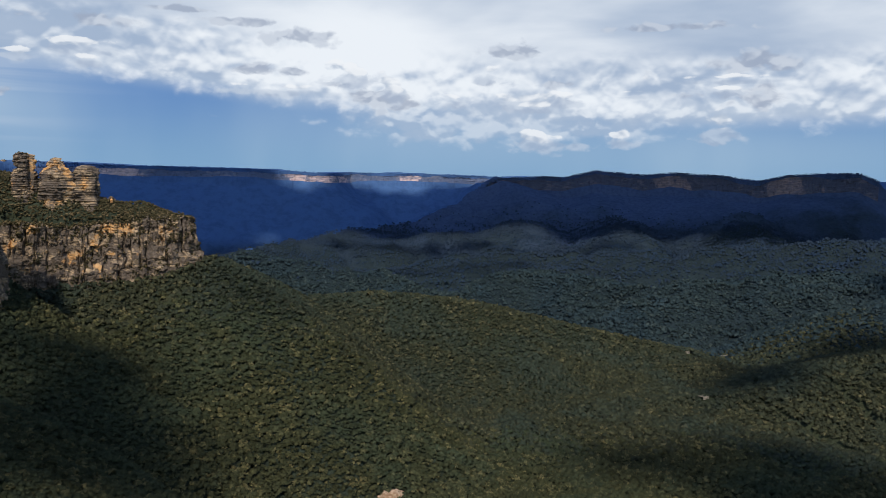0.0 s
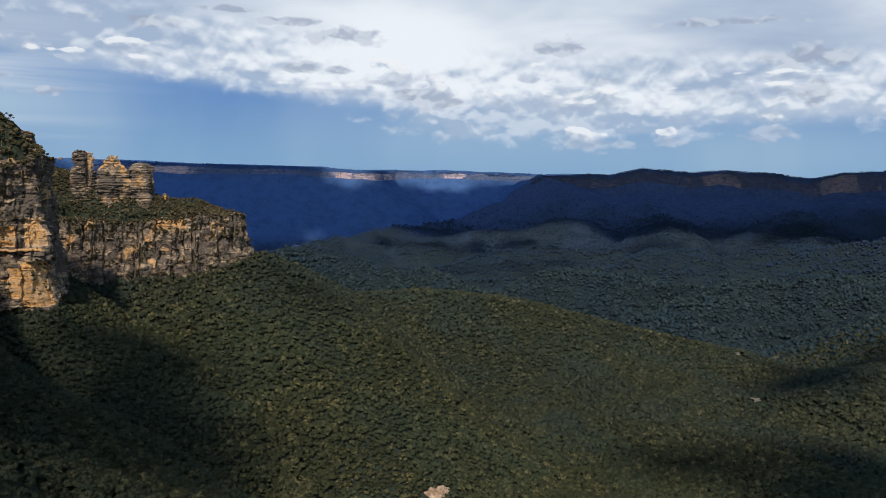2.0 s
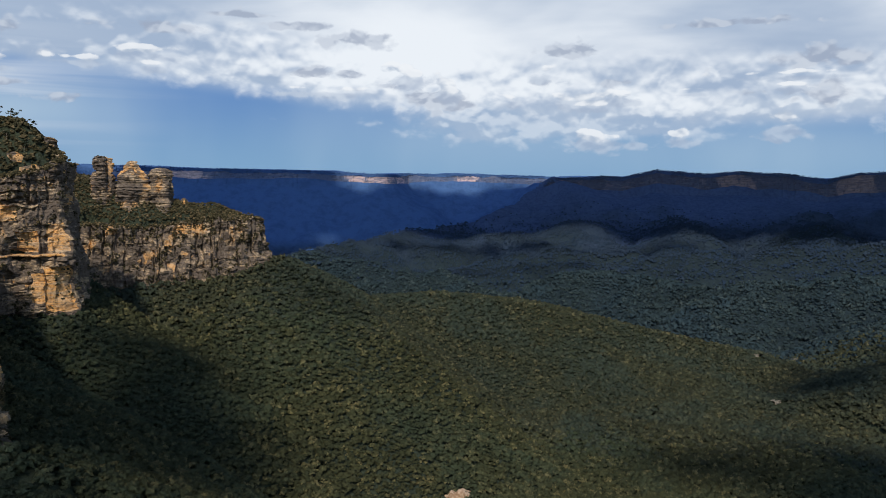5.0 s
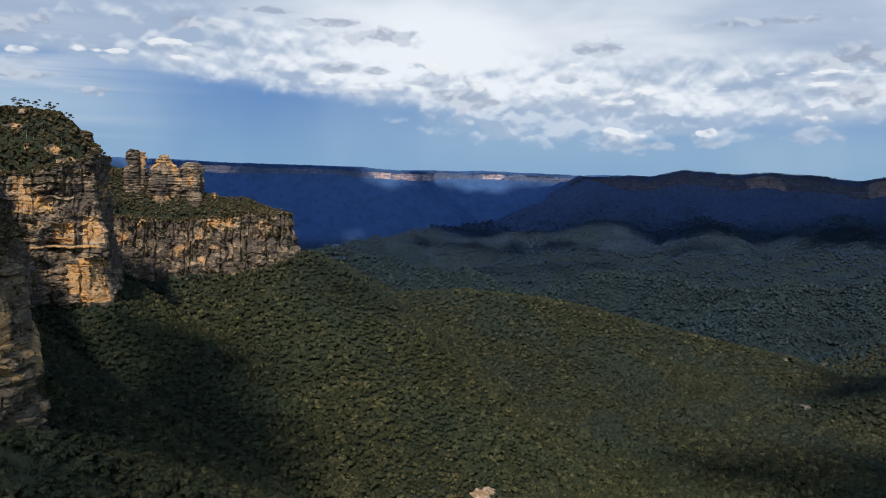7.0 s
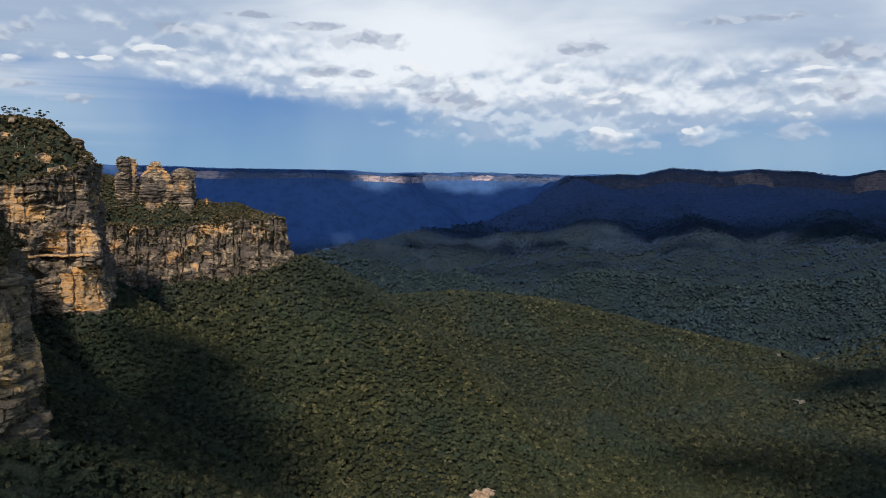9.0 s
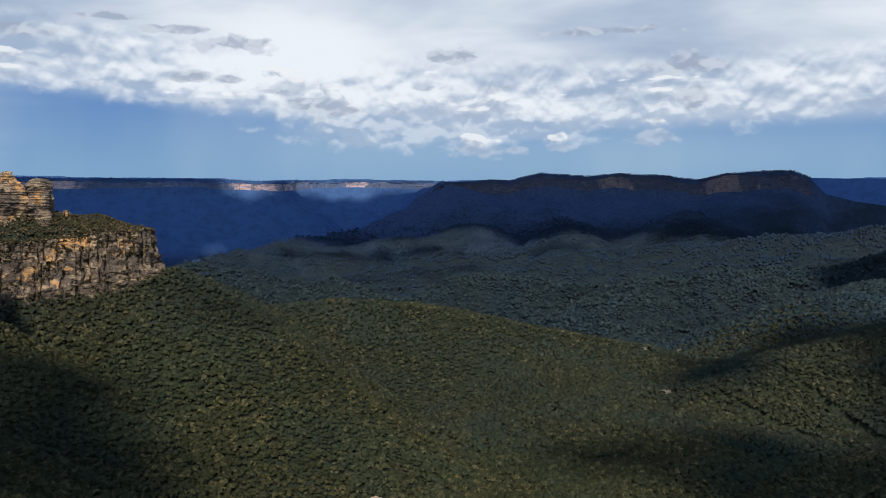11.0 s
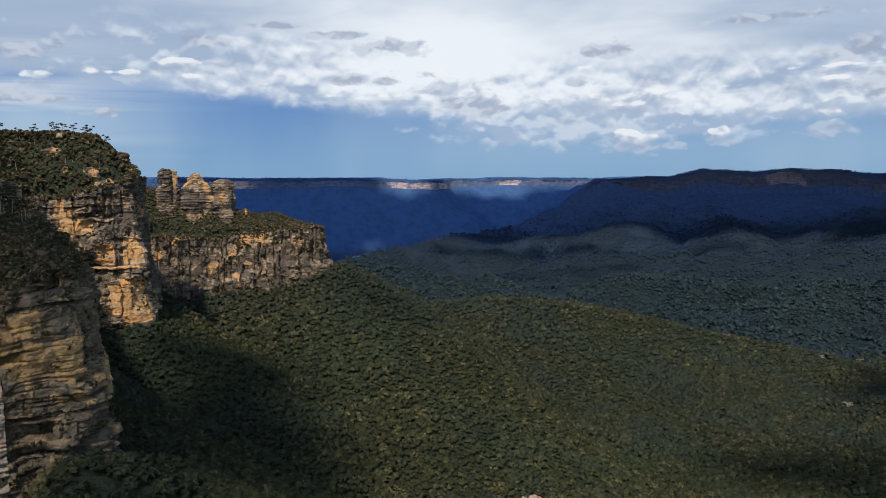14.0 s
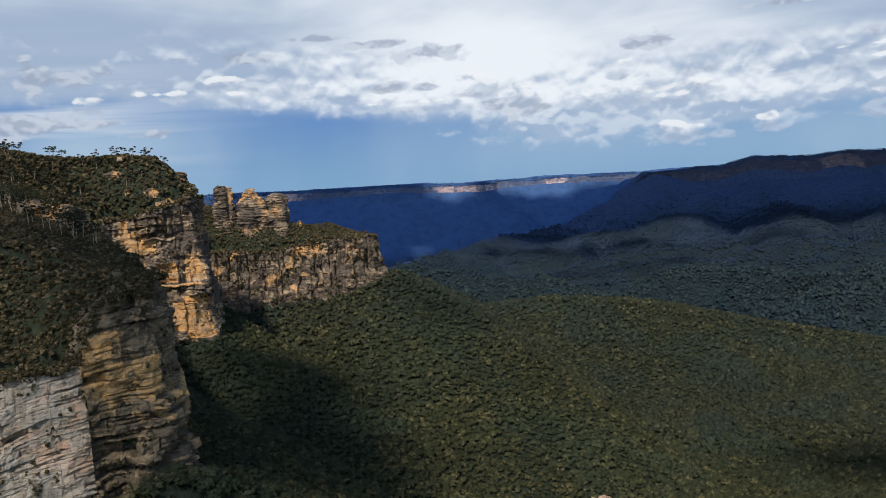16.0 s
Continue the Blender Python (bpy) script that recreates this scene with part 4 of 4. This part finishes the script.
def build_heath():
    """Scrub on the plateau, its slopes and ledges."""
    rng = np.random.default_rng(9)
    for name, region, gap, size, label in (
            ("heath_near", lambda x, y: y < 480, 1.9, 1.9, "low scrub and heath on the ledges of the near cliff"),
            ("heath_plateau", lambda x, y: (y >= 480) & (y < 930), 3.2, 3.2, "dark scrub covering the top of the tall cliff"),
            ("heath_promontory", lambda x, y: y >= 930, 3.1, 2.6, "green scrub on the ridge round the rock pillars")):
        x, y = scatter(250, 1220, -52, -8, gap, rng)
        d, _ = near_line(x, y, ESCARP)
        m = inside(x, y, PLATEAU) & (d > 6) & (d < 230) & region(x, y)
        m &= vnoise(x / 7, y / 7, 31) > (0.15 if name == "heath_near" else 0.1)
        x, y = x[m], y[m]
        n = len(x)
        s = size * rng.uniform(0.5, 1.4, n)
        z = height(x, y)
        c = np.concatenate([np.stack([x, y, z + 0.35 * s], -1),
                            np.stack([x + 0.6 * s * rng.uniform(-1, 1, n), y + 0.6 * s * rng.uniform(-1, 1, n), z + 0.7 * s], -1)])
        v, f = blobs(c, np.concatenate([s * 0.8, s * 0.6]), rng)
        tagged(mesh_object(name, v, f, HEATH), label, "scrub", kind="stuff")


build_heath()


def build_ledge_scrub():
    """Tufts that cling to ledges and cracks of the faces."""
    rng = np.random.default_rng(15)
    for ob, name, share, size, label in zip(CLIFFS, ("pale", "buttress", "bay", "middle", "promontory"), (0.012, 0.014, 0.2, 0.016, 0.035), (1.0, 1.0, 1.7, 1.7, 1.7),
                                            ("small bushes on the pale face", "small bushes on the buttress", "dark bushes over the wall of the bay", "bushes on the ledges of the tall cliff", "scrub in the cracks of the columned cliff")):
        co = np.zeros(len(ob.data.vertices) * 3, np.float32)
        ob.data.vertices.foreach_get("co", co)
        co = co.reshape(-1, 3)
        patch = vnoise(co[:, 0] / 13 + co[:, 1] / 9, co[:, 2] / 8, 61)
        pick = rng.uniform(0, 1, len(co)) < share * sstep(patch, 0.5, 0.75) * 1.6
        if name == "buttress":
            pick |= (co[:, 2] < -97) & (rng.uniform(0, 1, len(co)) < 0.05 * sstep(patch, 0.4, 0.7))
        c = co[pick]
        c = np.concatenate([c + rng.normal(0, 0.5 * size, c.shape) for _ in range(3)])
        v, f = blobs(c, size * rng.uniform(0.4, 1.1, len(c)), rng)
        tagged(mesh_object("ledge_scrub_" + name, v, f, HEATH), label, "scrub", kind="stuff")


build_ledge_scrub()


def build_rim_scrub():
    """A fringe of bushes along the lip of the faces."""
    rng = np.random.default_rng(18)
    for rim, size, share, name in zip(RIMS, (1.5, 1.5, 1.9, 2.2, 2.2), (0.9, 1.0, 1.0, 0.5, 0.45), ("pale", "buttress", "bay", "middle", "promontory")):
        c = rim[rng.uniform(0, 1, len(rim)) < share]
        c = np.concatenate([c + rng.normal(0, 0.5 * size, c.shape) + np.array([0, 0, 0.2 * size]) for _ in range(3 if size < 1.8 else 2)])
        v, f = blobs(c, size * rng.uniform(0.35, 1.0, len(c)), rng)
        tagged(mesh_object("rim_scrub_" + name, v, f, HEATH), "bushes along the lip of the cliff", "scrub", kind="stuff")


build_rim_scrub()


def build_pillar_scrub():
    """Bushes on the heads and round the feet of the pillars."""
    rng = np.random.default_rng(16)
    c = []
    for cx, cy, z, r, n in ((-553, 1016, 18, 9, 60), (-519, 1032, 9, 4, 14), (-486, 1048, 0, 9, 60), (-519, 1030, -22, 17, 40), (-553, 1012, -40, 20, 60), (-486, 1045, -48, 24, 60), (-457, 1061, -42, 6, 10)):
        a, q = rng.uniform(0, 6.283, n), np.sqrt(rng.uniform(0.1, 1, n))
        c.append(np.stack([cx + r * q * np.cos(a), cy + r * q * np.sin(a), z + 1.5 - 5 * q * q + rng.uniform(-1, 1.5, n)], -1))
    c = np.concatenate(c)
    v, f = blobs(c, rng.uniform(0.8, 2.0, len(c)), rng)
    tagged(mesh_object("pillar_scrub", v, f, HEATH), "dark bushes on top of the rock pillars", "scrub", kind="stuff")


build_pillar_scrub()


# ---- unseen clouds, added to shade the valley ----
def cloud(cx, cy, z, rx, ry, seed):
    rng = np.random.default_rng(seed)
    bm = bmesh.new()
    for _ in range(int(10 + rx / 40)):
        a, q = rng.uniform(0, 6.283), math.sqrt(rng.uniform(0, 1))
        r = rng.uniform(0.22, 0.38) * min(rx, ry)
        m = Matrix.Translation((cx + q * (rx - r * 0.6) * math.cos(a), cy + q * (ry - r * 0.6) * math.sin(a), z + r * 0.25)) @ Matrix.Diagonal((r * 1.25, r, r * 0.5, 1))
        bmesh.ops.create_icosphere(bm, subdivisions=3, radius=1.0, matrix=m)
    for v in bm.verts:
        v.co += Vector(noise.noise_vector(v.co / 90)) * 28 + Vector(noise.noise_vector(v.co / 30)) * 9
    me = bpy.data.meshes.new("cloud")
    bm.to_mesh(me)
    bm.free()
    me.materials.append(CLOUD)
    return tagged(new("cloud", me), "unseen grey-white cumulus cloud, added to shade the valley", "cloud", kind="structure")


def shading(x, y, z, high, rx, ry, seed):
    """An unseen cloud, added so that its shadow falls round x, y, z."""
    back = SUN_FROM * ((high - z) / math.tan(SUN_UP))
    cloud(x + back.x, y + back.y, high, rx, ry, seed)


# some follow cloud shadows on the land, others are added only to darken it
for spot in ((1750, 4150, -280, 1250, 1350, 880, 1), (420, 4280, -200, 1250, 600, 600, 6), (-80, 3950, -300, 1250, 460, 300, 20), (-1350, 4050, -330, 1250, 800, 640, 2), (-2000, 3700, -330, 1250, 600, 600, 8),
             (-560, 4150, -300, 1250, 520, 400, 5), (-180, 4400, -300, 1250, 520, 470, 7), (925, 1295, -370, 1000, 520, 260, 3), (785, 865, -370, 1000, 560, 230, 10),
             (2050, 2050, -360, 1000, 800, 460, 4), (311, 927, -350, 1000, 150, 90, 22), (-260, 1060, -200, 950, 46, 30, 9), (420, 2560, -350, 1000, 330, 60, 15), (900, 2350, -350, 1000, 300, 55, 16),
             (60, 2900, -360, 1000, 300, 60, 17),
             (0, 3480, -330, 1100, 240, 100, 31), (620, 3380, -310, 1100, 300, 95, 32), (1250, 3280, -280, 1100, 320, 110, 33), (-400, 3520, -340, 1100, 180, 90, 34),
             (330, 3120, -330, 1100, 190, 55, 35), (950, 3020, -310, 1100, 220, 65, 36), (520, 2180, -350, 1000, 130, 42, 37), (160, 2130, -360, 1000, 95, 36, 38), (820, 1880, -350, 1000, 140, 48, 39), (-365, 770, -185, 950, 80, 88, 13), (-318, 650, -205, 950, 84, 115, 21), (-295, 550, -200, 950, 88, 110, 12), (-245, 470, -190, 950, 60, 90, 14), (-172, 320, -140, 950, 58, 110, 18), (-226, 262, -122, 950, 52, 42, 19)):
    shading(*spot)


# ---- gum trees along the skyline ----
def tube(bm, path, radii, sides=6):
    rings = []
    for k, (p, r) in enumerate(zip(path, radii)):
        d = (path[min(k + 1, len(path) - 1)] - path[max(k - 1, 0)]).normalized()
        u = d.orthogonal().normalized()
        w = d.cross(u)
        rings.append([bm.verts.new(p + (u * math.cos(6.2832 * i / sides) + w * math.sin(6.2832 * i / sides)) * r) for i in range(sides)])
    for a, b in zip(rings[:-1], rings[1:]):
        for i in range(sides):
            bm.faces.new((a[i], a[(i + 1) % sides], b[(i + 1) % sides], b[i]))
    bm.faces.new(rings[-1])


def gum_tree(seed, tall, spread, leafy, label):
    """A gum: bare leaning trunk, forked limbs, flat open clumps of leaves."""
    rng = np.random.default_rng(seed)
    root = new("gum_tree")
    bm = bmesh.new()
    lean = Vector((rng.uniform(-0.12, 0.12), rng.uniform(-0.12, 0.12), 1))
    path = [lean * (tall * k / 5 * 0.8) + Vector((rng.uniform(-1, 1), rng.uniform(-1, 1), 0)) * 0.12 * k for k in range(6)]
    tube(bm, path, [0.34 - 0.045 * k for k in range(6)])
    heads = []
    for k in range(5):
        a = 6.283 * (k + rng.uniform(0, 0.6)) / 5
        s = path[3 + k % 3]
        tip = s + Vector((math.cos(a) * spread * rng.uniform(0.5, 1), math.sin(a) * spread * rng.uniform(0.5, 1), tall * rng.uniform(0.1, 0.26)))
        mid = (s + tip) / 2 + Vector((0, 0, -0.25))
        tube(bm, [s, mid, tip], [0.15, 0.1, 0.05], 5)
        heads.append(tip)
    heads.append(path[-1] + Vector((0, 0, 0.5)))
    me = bpy.data.meshes.new("trunk")
    bm.to_mesh(me)
    bm.free()
    me.materials.append(BARK)
    new("trunk", me).parent = root
    c = np.array([h + Vector((rng.normal(0, 0.8), rng.normal(0, 0.8), rng.normal(0.2, 0.35))) for h in heads for _ in range(leafy)])
    v, f = blobs(c, rng.uniform(0.45, 0.95, len(c)), rng, 0.55)
    mesh_object("crown", v, f, LEAF, root)
    return tagged(root, label, "tree", group="gum trees on the cliff top")


def plant_gums():
    rng = np.random.default_rng(33)
    kinds = [gum_tree(1, 15, 4.0, 14, "tall gum tree with an open flat crown"), gum_tree(2, 11, 3.3, 13, "small gum tree with a ragged crown"),
             gum_tree(3, 16, 2.8, 7, "slender pale gum with sparse leaves"), gum_tree(4, 13, 4.4, 15, "spreading gum tree on the cliff top")]
    spots = []
    # along the crest, on the long slope below it, and on the near terrace
    for x0, x1, y0, y1, count, pool in ((-700, -480, 640, 800, 70, (0, 1, 3)), (-620, -440, 520, 660, 60, (0, 1, 2, 3)), (-470, -340, 380, 530, 80, (2, 2, 2, 1))):
        got = 0
        while got < count:
            x, y = rng.uniform(x0, x1), rng.uniform(y0, y1)
            d, _ = near_line(np.array([x]), np.array([y]), ESCARP)
            if inside(np.array([x]), np.array([y]), PLATEAU)[0] and d[0] > 14:
                spots.append((x, y, pool[rng.integers(len(pool))]))
                got += 1
    used = set()
    for x, y, k in spots:
        m = pose(x, y, float(height(np.array([x]), np.array([y]))[0]) - 0.3, 0, 0, rng.uniform(0, 360))
        if k in used:
            copy_thing(kinds[k], m)
        else:
            kinds[k].matrix_basis = m
            used.add(k)


plant_gums()


# ---- bare rock among the trees ----
def outcrop(name, x, y, width, tall, face, seed, mat, label, cave=0.0, lift=0.0):
    """A weathered ledge of rock that looks towards the bearing face, its back sunk in the slope."""
    z0 = float(height(np.array([x]), np.array([y]))[0]) + lift
    n, rows = max(int(width / 0.7), 16), max(int(tall / 0.6), 10)
    u, v = np.meshgrid(np.linspace(-1, 1, n), np.linspace(0, 1, rows))
    s = u * width / 2
    top = tall * (1 - 0.6 * np.abs(u) ** 2.5) * (0.75 + 0.5 * vnoise(u * 4 + seed, u * 0, seed))
    z = -5 + v * (top + 5)
    off = rock_relief(s, z, seed, 1.0, 2.4, 4.0, 0.4) - 0.35 * width * np.abs(u) ** 3 - 0.15 * np.clip(z, 0, None)
    if cave:
        off = off - 5 * sstep(1 - ((u + 0.05) / cave) ** 2 - ((z - 0.45 * tall) / (0.22 * tall)) ** 2, 0, 0.5)
    back = [(off[-1] - b, z[-1] + 0.3 - 0.12 * b) for b in (3.0, 8.0, 14.0)]
    S = np.vstack([s] + [s[:1]] * 3)
    OFF = np.vstack([off] + [b[0][None] for b in back])
    Z = np.vstack([z] + [b[1][None] for b in back])
    c, q = math.cos(radians(face)), math.sin(radians(face))
    X, Y = x + S * c + OFF * q, y + S * q - OFF * c
    fr = 0.4 + 0.9 * fbm(S / 9, Z / 6, seed + 2)
    return tagged(mesh_object(name, np.stack([X, Y, Z + z0], -1).reshape(-1, 3), grid_faces(*X.shape), mat, fresh=fr), label, "rock outcrop")


outcrop("rock_scar", -55, 792, 34, 10, 0, 3, SOIL, "bare pinkish landslip scar between the trees")
outcrop("rock_ledge", 480, 1462, 15, 3.5, 20, 4, LEDGE, "small pale rock ledge in a clearing")
outcrop("rock_ledge", 411, 1155, 11, 3, 20, 5, LEDGE, "small pale rock ledge above the creek")
outcrop("rock_ledge", 352, 2062, 40, 4, 5, 6, LEDGE, "long pale rock shelf among dark trees")
outcrop("rock_ledge", 206, 2262, 15, 4, 5, 7, LEDGE, "pale boulders beside the valley creek")
outcrop("rock_ledge", 624, 1642, 13, 3.5, 10, 11, LEDGE, "pale rock by a bend of the creek")
outcrop("cave_ledge", -413, 464, 66, 12, 42, 8, ROCK, "sandstone ledge with a shallow dark cave in the scrub", 0.3)
outcrop("rock_ledge", -425, 555, 26, 5, 40, 9, ROCK, "grey sandstone ledge in the scrub")
for ox, oy, ow, oh, seed in ((-484, 771, 30, 6, 41), (-498, 751, 26, 5, 43), (-539, 750, 30, 5, 44), (-2296, 4041, 28, 8, 45), (-483, 752, 30, 6, 46), (-518, 745, 24, 5, 47)):
    outcrop("rock_ledge", ox, oy, ow, oh, 38, seed, ROCK, "brown bedded sandstone ledge under the cliff-top scrub")
outcrop("rock_ledge", -274, 333, 20, 4, 35, 10, ROCK_NEAR, "layered sandstone ledge on the terrace")
outcrop("rock_ledge", -300, 318, 16, 3, 35, 12, ROCK_NEAR, "low sandstone ledge among heath")


# ---- loose blocks on the ledges ----
def boulder(x, y, z, size, seed, mat, label):
    bm = bmesh.new()
    bmesh.ops.create_icosphere(bm, subdivisions=3, radius=1.0)
    for v in bm.verts:
        f = 1 + 0.3 * noise.noise(v.co * 1.3 + Vector((seed, 0, 0))) + 0.1 * noise.noise(v.co * 4 + Vector((0, seed, 0)))
        v.co = Vector((max(min(v.co.x, 0.72), -0.72) * 1.3, max(min(v.co.y, 0.75), -0.75), max(min(v.co.z, 0.7), -0.7))) * f * size
    me = bpy.data.meshes.new("boulder")
    bm.to_mesh(me)
    bm.free()
    me.materials.append(mat)
    ob = new("boulder", me)
    ob.matrix_basis = pose(x, y, z, seed * 31 % 20, seed * 17 % 20, seed * 47 % 360)
    return tagged(ob, label, "boulder", group="loose blocks")


for bx, by, bs in ((-432, 545, 3.0), (-470, 640, 3.4), (-520, 700, 3.8), (-345, 400, 2.2), (-320, 350, 1.8), (-300, 330, 1.5), (-455, 600, 2.6), (-540, 760, 4.0)):
    boulder(bx, by, float(height(np.array([float(bx)]), np.array([float(by)]))[0]) + 0.35 * bs, bs, int(bs * 10) + abs(bx) % 7, ROCK, "grey sandstone block lying in the scrub")
